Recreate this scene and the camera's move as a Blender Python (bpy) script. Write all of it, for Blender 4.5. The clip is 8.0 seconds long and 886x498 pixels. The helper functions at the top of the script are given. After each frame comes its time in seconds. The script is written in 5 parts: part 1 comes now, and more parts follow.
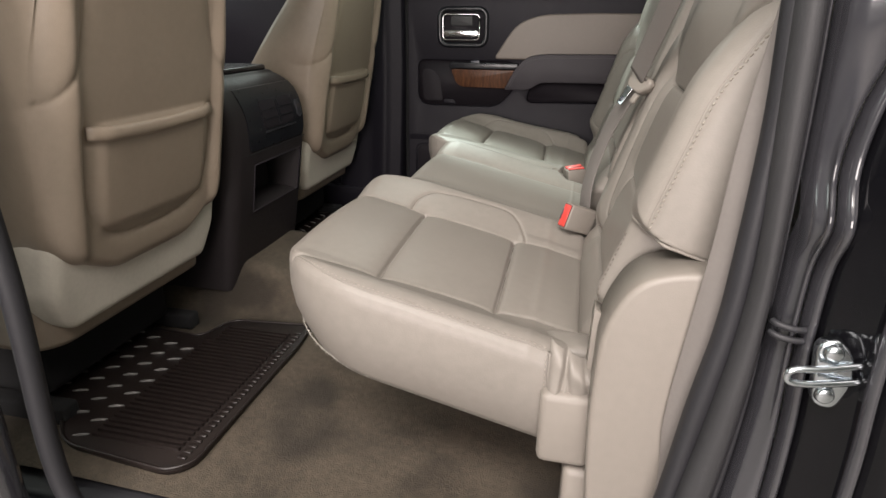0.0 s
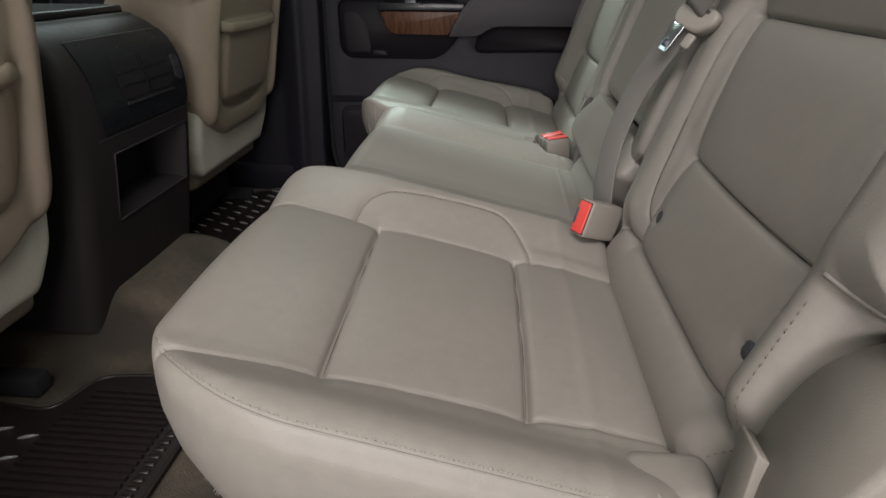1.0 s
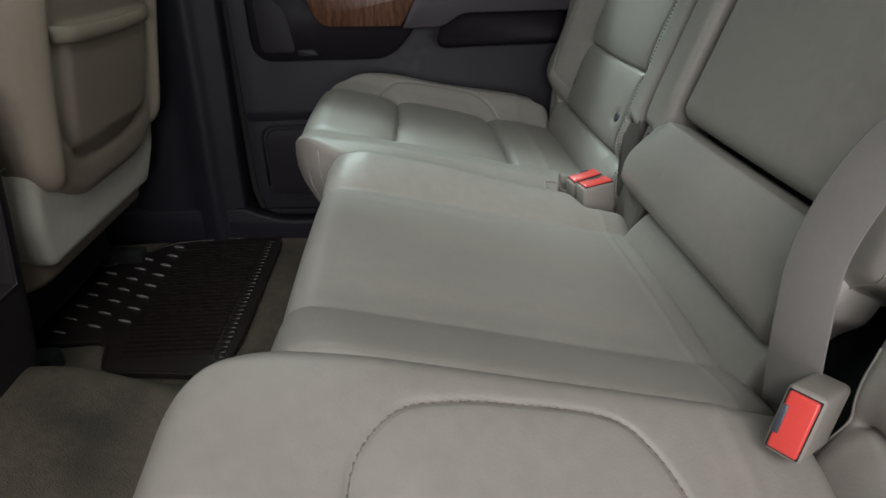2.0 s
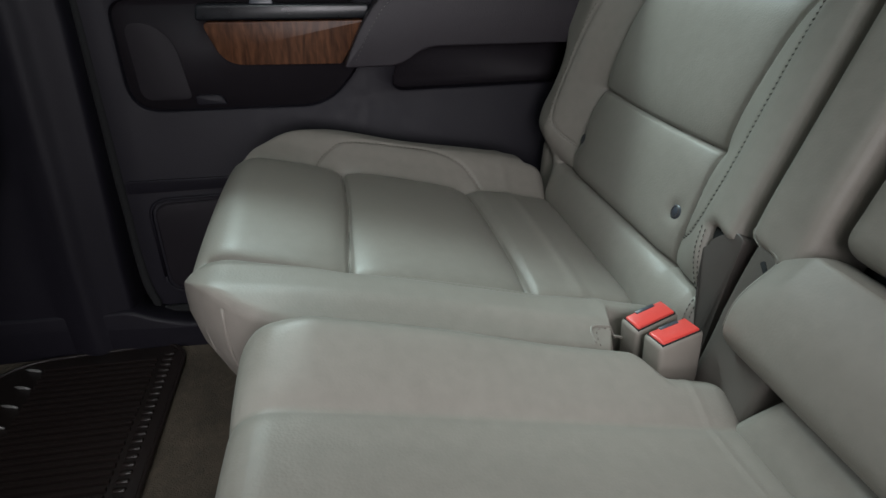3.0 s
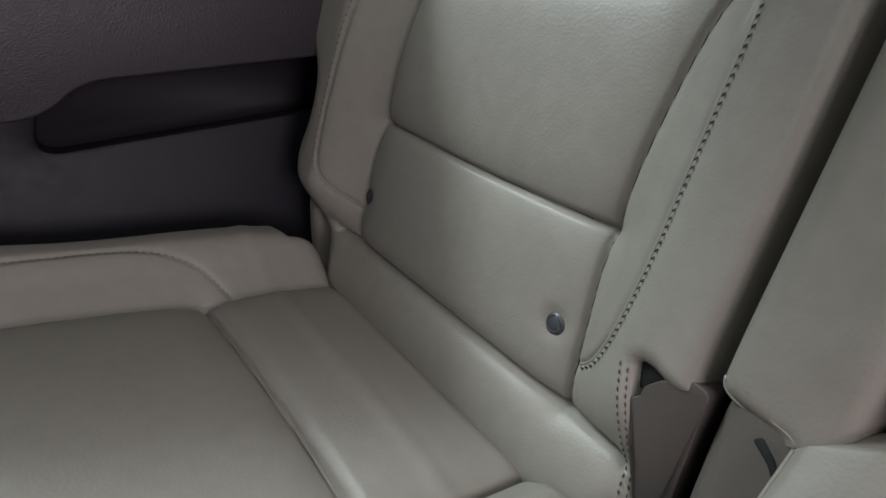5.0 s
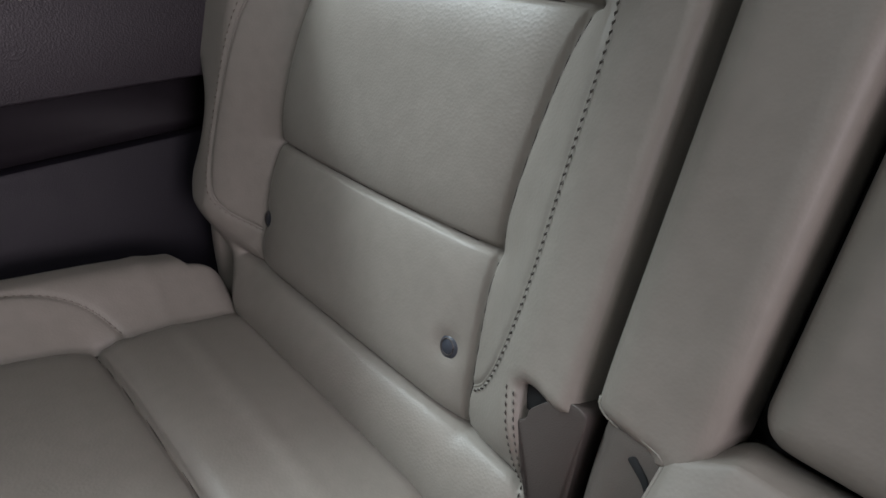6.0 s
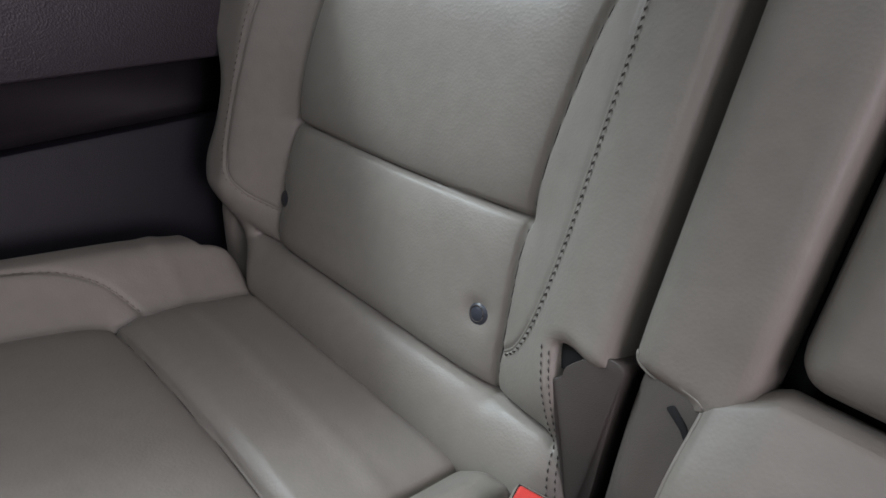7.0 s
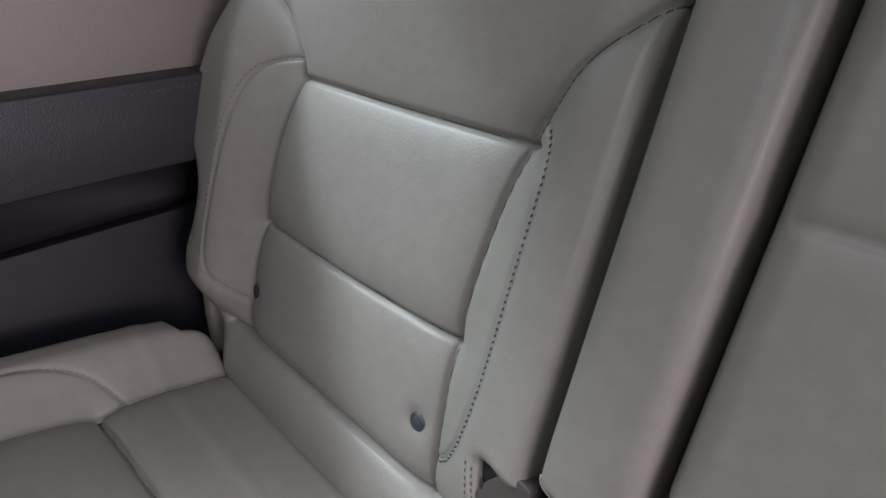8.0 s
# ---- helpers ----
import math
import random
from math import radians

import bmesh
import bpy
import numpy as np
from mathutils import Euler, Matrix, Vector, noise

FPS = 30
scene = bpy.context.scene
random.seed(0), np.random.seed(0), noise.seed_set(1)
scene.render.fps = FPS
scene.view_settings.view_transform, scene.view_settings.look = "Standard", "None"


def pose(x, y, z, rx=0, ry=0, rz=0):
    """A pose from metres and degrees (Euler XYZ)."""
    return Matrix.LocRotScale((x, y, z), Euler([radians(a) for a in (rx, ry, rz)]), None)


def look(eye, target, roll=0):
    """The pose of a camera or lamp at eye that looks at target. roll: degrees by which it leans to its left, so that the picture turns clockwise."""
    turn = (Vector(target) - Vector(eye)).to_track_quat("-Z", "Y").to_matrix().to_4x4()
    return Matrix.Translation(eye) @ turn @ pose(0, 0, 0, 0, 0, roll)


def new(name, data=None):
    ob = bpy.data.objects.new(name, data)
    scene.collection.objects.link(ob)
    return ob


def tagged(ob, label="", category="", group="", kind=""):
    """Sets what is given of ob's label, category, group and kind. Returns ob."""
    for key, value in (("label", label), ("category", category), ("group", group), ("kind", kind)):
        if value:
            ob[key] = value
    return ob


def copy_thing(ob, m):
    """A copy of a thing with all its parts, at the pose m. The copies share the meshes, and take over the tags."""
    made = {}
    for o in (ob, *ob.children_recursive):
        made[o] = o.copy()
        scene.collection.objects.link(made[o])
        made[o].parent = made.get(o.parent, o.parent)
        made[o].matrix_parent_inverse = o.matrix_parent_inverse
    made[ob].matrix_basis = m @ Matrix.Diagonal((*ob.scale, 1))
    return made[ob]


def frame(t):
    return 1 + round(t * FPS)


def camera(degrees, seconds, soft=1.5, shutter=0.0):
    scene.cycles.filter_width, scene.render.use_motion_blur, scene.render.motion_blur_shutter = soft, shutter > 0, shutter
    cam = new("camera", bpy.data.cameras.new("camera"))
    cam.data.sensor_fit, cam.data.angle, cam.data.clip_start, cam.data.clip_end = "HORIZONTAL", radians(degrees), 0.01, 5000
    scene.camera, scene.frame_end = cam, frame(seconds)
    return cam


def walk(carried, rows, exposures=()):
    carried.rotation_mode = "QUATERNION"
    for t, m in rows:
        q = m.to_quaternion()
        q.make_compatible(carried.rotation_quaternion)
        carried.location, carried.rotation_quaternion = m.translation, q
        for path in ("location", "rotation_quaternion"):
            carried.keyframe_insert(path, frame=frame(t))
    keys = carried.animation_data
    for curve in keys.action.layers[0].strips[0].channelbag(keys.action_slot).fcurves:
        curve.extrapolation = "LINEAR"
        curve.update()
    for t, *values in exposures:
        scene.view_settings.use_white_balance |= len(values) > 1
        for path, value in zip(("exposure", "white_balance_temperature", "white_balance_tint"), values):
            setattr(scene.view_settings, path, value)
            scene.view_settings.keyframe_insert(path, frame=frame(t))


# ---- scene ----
cam = camera(74.1, 8.0)

PATH = [
    (0, (-0.023, -1.48, 0.774), (-0.443, 0.336, 0.049), 0.4),
    (0.5, (-0.092, -1.282, 0.725), (-0.373, 0.534, -0.065), 0.4),
    (1, (-0.168, -1.088, 0.721), (-0.323, 0.709, -0.142), 0.2),
    (1.2, (-0.196, -1.005, 0.731), (-0.286, 0.785, -0.156), 0.4),
    (2.3, (-0.32, -0.461, 0.7), (-0.175, 1.297, -0.243), -0.7),
    (2.5, (-0.325, -0.388, 0.695), (-0.131, 1.372, -0.235), 0.0),
    (3, (-0.331, -0.192, 0.716), (-0.015, 1.548, -0.218), 0.3),
    (3.5, (-0.326, -0.049, 0.719), (0.097, 1.667, -0.219), 0.8),
    (4, (-0.283, 0.048, 0.723), (0.337, 1.695, -0.227), 0.4),
    (4.5, (-0.267, 0.106, 0.712), (0.646, 1.613, -0.234), 1.2),
    (5, (-0.238, 0.134, 0.696), (0.806, 1.547, -0.26), 1.4),
    (5.2, (-0.224, 0.134, 0.697), (0.868, 1.516, -0.251), 1.7),
    (6.3, (-0.19, 0.119, 0.721), (1.02, 1.376, -0.257), 1.2),
    (6.5, (-0.207, 0.121, 0.707), (1.025, 1.368, -0.256), 1.9),
    (7, (-0.235, 0.131, 0.697), (0.999, 1.375, -0.267), 1.6),
    (7.5, (-0.226, 0.129, 0.731), (1.01, 1.371, -0.233), 1.6),
    (8, (-0.203, 0.091, 0.806), (1.032, 1.354, -0.131), 0.9),
]
EXPOSURES = [(0.0, 0.92, 6400, 6), (0.5, 0.52, 6300, 4), (1.0, 0.42, 6100, 3), (2.5, 0.36, 5750, 1), (3.5, 0.32, 5850, 5), (5.0, 0.46, 6000, 12), (7.0, 0.43, 5900, 18), (8.0, 0.78, 5760, 17)]
walk(cam, [(t, look(eye, target, roll)) for t, eye, target, roll in PATH], EXPOSURES)

# ---------------------------------------------------------------- world and lamps
world = bpy.data.worlds.new("shop_air")
world.use_nodes = True
world.node_tree.nodes["Background"].inputs[0].default_value = (0.75, 0.8, 0.78, 1)
world.node_tree.nodes["Background"].inputs[1].default_value = 0.12
scene.world = world


def area_lamp(name, eye, target, sx, sy, watts, colour):
    lamp = bpy.data.lights.new(name, "AREA")
    lamp.shape, lamp.size, lamp.size_y, lamp.energy, lamp.color = "RECTANGLE", sx, sy, watts, colour
    ob = new(name, lamp)
    ob.matrix_world = look(eye, target)
    return ob


# assumed tubes out of view: over the open door, beyond the truck, ahead, behind
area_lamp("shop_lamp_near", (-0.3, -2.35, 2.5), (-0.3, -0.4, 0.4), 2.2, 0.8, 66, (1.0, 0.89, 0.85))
# broad fill added low on the open-door side; no doorway is built there
area_lamp("open_door_fill_lamp", (-0.4, -6.6, 1.5), (-0.3, 0.0, 0.6), 3.6, 2.2, 190, (1.0, 0.86, 0.84))
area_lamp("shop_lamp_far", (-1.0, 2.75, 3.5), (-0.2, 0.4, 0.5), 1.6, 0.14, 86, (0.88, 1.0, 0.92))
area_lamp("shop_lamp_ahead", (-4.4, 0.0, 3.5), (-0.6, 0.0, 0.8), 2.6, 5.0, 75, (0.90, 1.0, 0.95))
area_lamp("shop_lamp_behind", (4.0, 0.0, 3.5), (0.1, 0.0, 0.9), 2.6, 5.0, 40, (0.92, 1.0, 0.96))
# unseen fill added to brighten the single-place seat back
area_lamp("far_back_fill_lamp", (-2.0, 2.55, 3.25), (0.0, 0.5, 0.65), 2.4, 0.9, 50, (0.93, 1.0, 0.95))
# unseen dome lamp, assumed and set toward the far seat to brighten it
area_lamp("dome_fill_lamp", (-0.42, 0.28, 1.198), (-0.40, 0.30, 0.4), 0.09, 0.18, 1.05, (0.94, 1.0, 0.90))

# ---------------------------------------------------------------- materials


def mat(name, colour, rough=0.5, metal=0.0, vary=0.12, scale=8.0, grain=0.0, grain_scale=900.0, wave=0.0, wave_scale=30.0,
        spots=None, cell=False, coat=0.0, rough_vary=0.08):
    """A surface: colour with slow and fine variation, gloss, fine grain and slow unevenness in relief."""
    m = bpy.data.materials.new(name)
    m.use_nodes = True
    nt = m.node_tree
    nodes, links = nt.nodes, nt.links
    b = nodes["Principled BSDF"]
    tc = nodes.new("ShaderNodeTexCoord")

    def tex(s, detail=4.0):
        n = nodes.new("ShaderNodeTexNoise")
        n.inputs["Scale"].default_value, n.inputs["Detail"].default_value = s, detail
        links.new(tc.outputs["Object"], n.inputs["Vector"])
        return n

    slow, fine = tex(scale), tex(scale * 14)
    both = nodes.new("ShaderNodeMath")
    both.operation = "ADD"
    links.new(slow.outputs["Fac"], both.inputs[0])
    links.new(fine.outputs["Fac"], both.inputs[1])
    ramp = nodes.new("ShaderNodeMapRange")
    ramp.inputs["From Min"].default_value, ramp.inputs["From Max"].default_value = 0.6, 1.4
    links.new(both.outputs[0], ramp.inputs["Value"])
    mix = nodes.new("ShaderNodeMix")
    mix.data_type = "RGBA"
    mix.inputs["A"].default_value = (*[c * (1 - vary) for c in colour], 1)
    mix.inputs["B"].default_value = (*[min(1, c * (1 + vary)) for c in colour], 1)
    links.new(ramp.outputs["Result"], mix.inputs["Factor"])
    out = mix.outputs["Result"]
    if spots:
        stain = tex(spots[1], 6.0)
        sr = nodes.new("ShaderNodeMapRange")
        sr.inputs["From Min"].default_value, sr.inputs["From Max"].default_value = spots[2], spots[2] + 0.15
        links.new(stain.outputs["Fac"], sr.inputs["Value"])
        mix2 = nodes.new("ShaderNodeMix")
        mix2.data_type = "RGBA"
        mix2.inputs["B"].default_value = (*spots[0], 1)
        links.new(sr.outputs["Result"], mix2.inputs["Factor"])
        links.new(out, mix2.inputs["A"])
        out = mix2.outputs["Result"]
    links.new(out, b.inputs["Base Color"])
    rr = nodes.new("ShaderNodeMapRange")
    rr.inputs["To Min"].default_value, rr.inputs["To Max"].default_value = max(0.02, rough - rough_vary), min(1, rough + rough_vary)
    links.new(fine.outputs["Fac"], rr.inputs["Value"])
    links.new(rr.outputs["Result"], b.inputs["Roughness"])
    b.inputs["Metallic"].default_value = metal
    b.inputs["Coat Weight"].default_value = coat
    normal = None
    if wave:
        bump = nodes.new("ShaderNodeBump")
        bump.inputs["Strength"].default_value, bump.inputs["Distance"].default_value = 1.0, wave
        links.new(tex(wave_scale, 3.0).outputs["Fac"], bump.inputs["Height"])
        normal = bump.outputs["Normal"]
    if grain:
        if cell:
            g = nodes.new("ShaderNodeTexVoronoi")
            g.inputs["Scale"].default_value = grain_scale
            links.new(tc.outputs["Object"], g.inputs["Vector"])
            height = g.outputs["Distance"]
        else:
            height = tex(grain_scale, 2.0).outputs["Fac"]
        bump = nodes.new("ShaderNodeBump")
        bump.inputs["Strength"].default_value, bump.inputs["Distance"].default_value = 1.0, grain
        links.new(height, bump.inputs["Height"])
        if normal:
            links.new(normal, bump.inputs["Normal"])
        normal = bump.outputs["Normal"]
    if normal:
        links.new(normal, b.inputs["Normal"])
    return m


LEATHER = mat("beige_leather", (0.226, 0.207, 0.184), 0.44, vary=0.08, scale=5, grain=0.00011, grain_scale=430, cell=True, wave=0.0005, wave_scale=18)
LEATHER_FRONT = mat("tan_leather", (0.272, 0.222, 0.171), 0.42, vary=0.07, scale=5, grain=0.00015, grain_scale=620, cell=True, wave=0.0015, wave_scale=16)
SEAT_FABRIC = mat("pale_seat_fabric", (0.60, 0.56, 0.48), 0.85, vary=0.07, scale=9, grain=0.0004, grain_scale=500)
BEIGE_PLASTIC = mat("beige_plastic", (0.225, 0.203, 0.178), 0.48, vary=0.04, scale=6, grain=0.00012, grain_scale=900, cell=True)
GREY_PLASTIC = mat("greybrown_plastic", (0.060, 0.050, 0.046), 0.5, vary=0.05, scale=6, grain=0.00012, grain_scale=900, cell=True)
DARK_PLASTIC = mat("cocoa_plastic", (0.0115, 0.0103, 0.0150), 0.5, vary=0.12, scale=5, grain=0.00015, grain_scale=800, cell=True, rough_vary=0.1)
PAD_DARK = mat("cocoa_padded_vinyl", (0.025, 0.021, 0.026), 0.45, vary=0.1, scale=6, grain=0.00025, grain_scale=600, cell=True)
RECESS = mat("cocoa_recess_plastic", (0.018, 0.0155, 0.019), 0.6, vary=0.12, scale=6, grain=0.00015, grain_scale=800)
COVER = mat("taupe_plastic", (0.090, 0.078, 0.070), 0.5, vary=0.05, scale=6, grain=0.00012, grain_scale=900, cell=True)
BLACK_GLOSS = mat("gloss_black_plastic", (0.010, 0.011, 0.014), 0.30, vary=0.1, scale=7)
THREAD = mat("stitch_thread", (0.15, 0.125, 0.105), 0.7, vary=0.1, scale=60)
# dark thread; also laid in seam grooves and a slot as their shade
THREAD_SHADE = mat("dark_thread_and_crease_shade", (0.055, 0.047, 0.042), 0.8, vary=0.1, scale=60)
THREAD_LIGHT = mat("pale_stitch_thread", (0.31, 0.28, 0.24), 0.7, vary=0.1, scale=60)
THREAD_DARK = mat("grey_stitch_thread", (0.13, 0.12, 0.12), 0.7, vary=0.1, scale=60)
CARPET = mat("brown_carpet", (0.080, 0.064, 0.046), 0.95, vary=0.38, scale=6, grain=0.003, grain_scale=420, wave=0.003, wave_scale=40, spots=((0.036, 0.029, 0.021), 5.0, 0.50))
RUBBER_MAT = mat("cocoa_rubber", (0.016, 0.0115, 0.0105), 0.40, vary=0.15, scale=9, grain=0.0002, grain_scale=700)
# far paler than the mat: the treads' glints are in the colour
TREAD = mat("glint_grey_tread", (0.19, 0.185, 0.18), 0.25, vary=0.1, scale=20)
SEAL = mat("rubber_seal", (0.017, 0.017, 0.02), 0.55, vary=0.1, scale=12, grain=0.0002, grain_scale=600)
SEAL_GREY = mat("grey_flock_seal", (0.026, 0.026, 0.028), 0.6, vary=0.1, scale=12, grain=0.0002, grain_scale=600)
PAINT = mat("black_car_paint", (0.004, 0.004, 0.005), 0.06, vary=0.1, scale=3, rough_vary=0.02)
PAINT.node_tree.nodes["Principled BSDF"].inputs["Specular IOR Level"].default_value = 0.28
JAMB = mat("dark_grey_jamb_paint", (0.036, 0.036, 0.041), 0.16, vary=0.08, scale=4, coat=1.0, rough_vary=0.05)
CHROME = mat("chrome", (0.75, 0.75, 0.77), 0.12, 1.0, vary=0.05, scale=20, rough_vary=0.06)
STEEL = mat("zinc_steel", (0.55, 0.59, 0.62), 0.22, 1.0, vary=0.10, scale=30, grain=0.00003, grain_scale=300)
RED = mat("red_plastic", (0.58, 0.055, 0.045), 0.35, vary=0.05, scale=30)
WEBBING = mat("beige_webbing", (0.145, 0.132, 0.122), 0.7, vary=0.08, scale=15, grain=0.00025, grain_scale=1600)
TAG = mat("dark_tag_plastic", (0.045, 0.05, 0.065), 0.35, vary=0.1, scale=30)
SHOP_WALL = mat("shop_wall_paint", (0.74, 0.75, 0.73), 0.8, vary=0.05, scale=1, grain=0.0005, grain_scale=60)
SHOP_FLOOR = mat("shop_concrete", (0.30, 0.29, 0.27), 0.5, vary=0.15, scale=1.5, grain=0.0005, grain_scale=80)
HEADLINER = mat("beige_headliner", (0.62, 0.60, 0.55), 0.9, vary=0.05, scale=8, grain=0.0004, grain_scale=400)
CONSOLE = mat("dark_console_plastic", (0.024, 0.0205, 0.0215), 0.48, vary=0.12, scale=5, grain=0.00015, grain_scale=800, cell=True, rough_vary=0.1)
LID = mat("satin_lid_vinyl", (0.022, 0.020, 0.022), 0.24, vary=0.1, scale=6, grain=0.0001, grain_scale=800, cell=True)
LINING = mat("white_lining", (0.36, 0.34, 0.30), 0.9, vary=0.1, scale=40)
# deep black that stands in for shade in gaps, holes and voids
SHADE_BLACK = mat("shade_black", (0.008, 0.008, 0.009), 0.95, vary=0.2, scale=9)
DOOR_INSERT = mat("beige_door_vinyl", (0.18, 0.153, 0.133), 0.5, vary=0.05, scale=6, grain=0.0002, grain_scale=620, cell=True)


def wood_mat():
    m = bpy.data.materials.new("burl_wood_trim")
    m.use_nodes = True
    nodes, links = m.node_tree.nodes, m.node_tree.links
    b = nodes["Principled BSDF"]
    tc, mp = nodes.new("ShaderNodeTexCoord"), nodes.new("ShaderNodeMapping")
    mp.inputs["Scale"].default_value = (7.0, 1.0, 0.9)
    links.new(tc.outputs["Object"], mp.inputs["Vector"])
    n = nodes.new("ShaderNodeTexNoise")
    n.inputs["Scale"].default_value, n.inputs["Detail"].default_value, n.inputs["Distortion"].default_value = 14, 6, 1.2
    links.new(mp.outputs["Vector"], n.inputs["Vector"])
    w = nodes.new("ShaderNodeTexWave")
    w.bands_direction = "X"
    w.inputs["Scale"].default_value, w.inputs["Distortion"].default_value, w.inputs["Detail"].default_value = 22, 9, 3
    links.new(tc.outputs["Object"], w.inputs["Vector"])
    add = nodes.new("ShaderNodeMath")
    add.operation = "MULTIPLY_ADD"
    add.inputs[1].default_value = 0.12
    links.new(w.outputs["Fac"], add.inputs[0])
    links.new(n.outputs["Fac"], add.inputs[2])
    r = nodes.new("ShaderNodeValToRGB")
    r.color_ramp.elements[0].position, r.color_ramp.elements[0].color = 0.30, (0.026, 0.011, 0.007, 1)
    r.color_ramp.elements[1].position, r.color_ramp.elements[1].color = 0.80, (0.125, 0.055, 0.027, 1)
    links.new(add.outputs[0], r.inputs["Fac"])
    links.new(r.outputs["Color"], b.inputs["Base Color"])
    b.inputs["Roughness"].default_value, b.inputs["Specular IOR Level"].default_value = 0.30, 0.14
    return m


WOOD = wood_mat()
for m, level in ((LEATHER, 0.36), (DARK_PLASTIC, 0.22), (RECESS, 0.2), (PAD_DARK, 0.3), (CONSOLE, 0.2), (LID, 0.4)):
    m.node_tree.nodes["Principled BSDF"].inputs["Specular IOR Level"].default_value = level

# ---------------------------------------------------------------- builders


def as_mesh(name, data, smooth=True):
    me = bpy.data.meshes.new(name)
    if isinstance(data, tuple):
        me.from_pydata([tuple(p) for p in data[0]], [], [tuple(f) for f in data[1]])
    else:
        data.to_mesh(me)
        data.free()
    me.validate()
    if smooth:
        me.polygons.foreach_set("use_smooth", [True] * len(me.polygons))
    me.update()
    return me


def thing(name, at, label, category, group="", kind=""):
    ob = new(name)
    ob.empty_display_size = 0.05
    ob.location = at
    return tagged(ob, label, category, group, kind)


def part(name, data, material, parent=None, label="", smooth=True, sharp=None):
    ob = new(name, as_mesh(name, data, smooth))
    ob.data.materials.append(material)
    if sharp:
        ob.data.set_sharp_from_angle(angle=radians(sharp))
    if parent:
        ob.parent = parent
        ob.matrix_parent_inverse = Matrix.Translation(parent.location).inverted()
    if label:
        ob["label"] = label
    return ob


def curve_pts(pts, per=8, closed=False):
    """A smooth line through pts."""
    p = np.array(pts, float)
    n, out = len(p), []
    for i in range(n if closed else n - 1):
        a, b = p[i], p[(i + 1) % n]
        a0 = p[i - 1] if (i > 0 or closed) else 2 * a - b
        b1 = p[(i + 2) % n] if (i + 2 < n or closed) else 2 * b - a
        for k in range(per):
            t = k / per
            out.append(0.5 * (2 * a + (b - a0) * t + (2 * a0 - 5 * a + 4 * b - b1) * t * t + (3 * a - a0 - 3 * b + b1) * t ** 3))
    if not closed:
        out.append(p[-1])
    return np.array(out)


def sweep(path, section, up=(0, 0, 1), caps=True):
    """A section (list of side, height) drawn along a line of points."""
    path = np.array(path, float)
    tang = np.gradient(path, axis=0)
    tang /= np.linalg.norm(tang, axis=1)[:, None] + 1e-12
    up = np.array(up, float)
    side = np.cross(tang, up)
    side /= np.linalg.norm(side, axis=1)[:, None] + 1e-12
    high = np.cross(side, tang)
    sec = np.array(section, float)
    verts = (path[:, None] + side[:, None] * sec[None, :, :1] + high[:, None] * sec[None, :, 1:]).reshape(-1, 3)
    k, faces = len(sec), []
    for i in range(len(path) - 1):
        for j in range(k):
            a, b = i * k + j, i * k + (j + 1) % k
            faces.append((a, b, b + k, a + k))
    if caps:
        faces += [tuple(range(k))[::-1], tuple(range((len(path) - 1) * k, len(path) * k))]
    return verts.tolist(), faces


def ring(r, n=8, flat=1.0):
    return [(r * math.cos(2 * math.pi * i / n), flat * r * math.sin(2 * math.pi * i / n)) for i in range(n)]


def round_rect(w, h, r, n=4):
    """A rounded rectangle round the origin, as (a, b) points."""
    out = []
    for cx, cy, a0 in ((w / 2 - r, h / 2 - r, 0), (-w / 2 + r, h / 2 - r, 90), (-w / 2 + r, -h / 2 + r, 180), (w / 2 - r, -h / 2 + r, 270)):
        for i in range(n + 1):
            a = radians(a0 + 90 * i / n)
            out.append((cx + r * math.cos(a), cy + r * math.sin(a)))
    return out


def rounded_outline(pts, r, n=5):
    """The corners of a polygon rounded; r one radius or one each."""
    p = [np.array(q, float) for q in pts]
    out = []
    for i, c in enumerate(p):
        rad = r[i] if isinstance(r, (list, tuple)) else r
        a, b = p[i - 1] - c, p[(i + 1) % len(p)] - c
        la, lb = np.linalg.norm(a), np.linalg.norm(b)
        d = min(rad, la * 0.49, lb * 0.49)
        s, e = c + a / la * d, c + b / lb * d
        for k in range(n + 1):
            t = k / n
            out.append((1 - t) ** 2 * s + 2 * t * (1 - t) * c + t * t * e)
    return [tuple(q) for q in out]


def slab(outline, place, depth, bevel=0.004, seg=2):
    """A plate: outline (a, b) at height 0, and depth below; place(a, b, h) gives the point. The top edge is bevelled."""
    bm = bmesh.new()
    top = [bm.verts.new(place(a, b, 0)) for a, b in outline]
    low = [bm.verts.new(place(a, b, -depth)) for a, b in outline]
    f = bm.faces.new(top)
    bm.faces.new(low[::-1])
    n = len(top)
    for i in range(n):
        bm.faces.new((top[i], low[i], low[(i + 1) % n], top[(i + 1) % n]))
    bmesh.ops.recalc_face_normals(bm, faces=bm.faces)
    if bevel:
        bmesh.ops.bevel(bm, geom=list(f.edges), offset=bevel, segments=seg, profile=0.5, affect="EDGES", clamp_overlap=True)
    return bm


def block(lo, hi, bevel=0.004, seg=2, m=None):
    bm = bmesh.new()
    bmesh.ops.create_cube(bm, size=1)
    lo, hi = Vector(lo), Vector(hi)
    bmesh.ops.transform(bm, matrix=Matrix.Translation((lo + hi) / 2) @ Matrix.Diagonal((*(hi - lo), 1)), verts=bm.verts)
    if bevel:
        bmesh.ops.bevel(bm, geom=bm.edges, offset=bevel, segments=seg, profile=0.5, affect="EDGES", clamp_overlap=True)
    if m is not None:
        bmesh.ops.transform(bm, matrix=m, verts=bm.verts)
    return bm


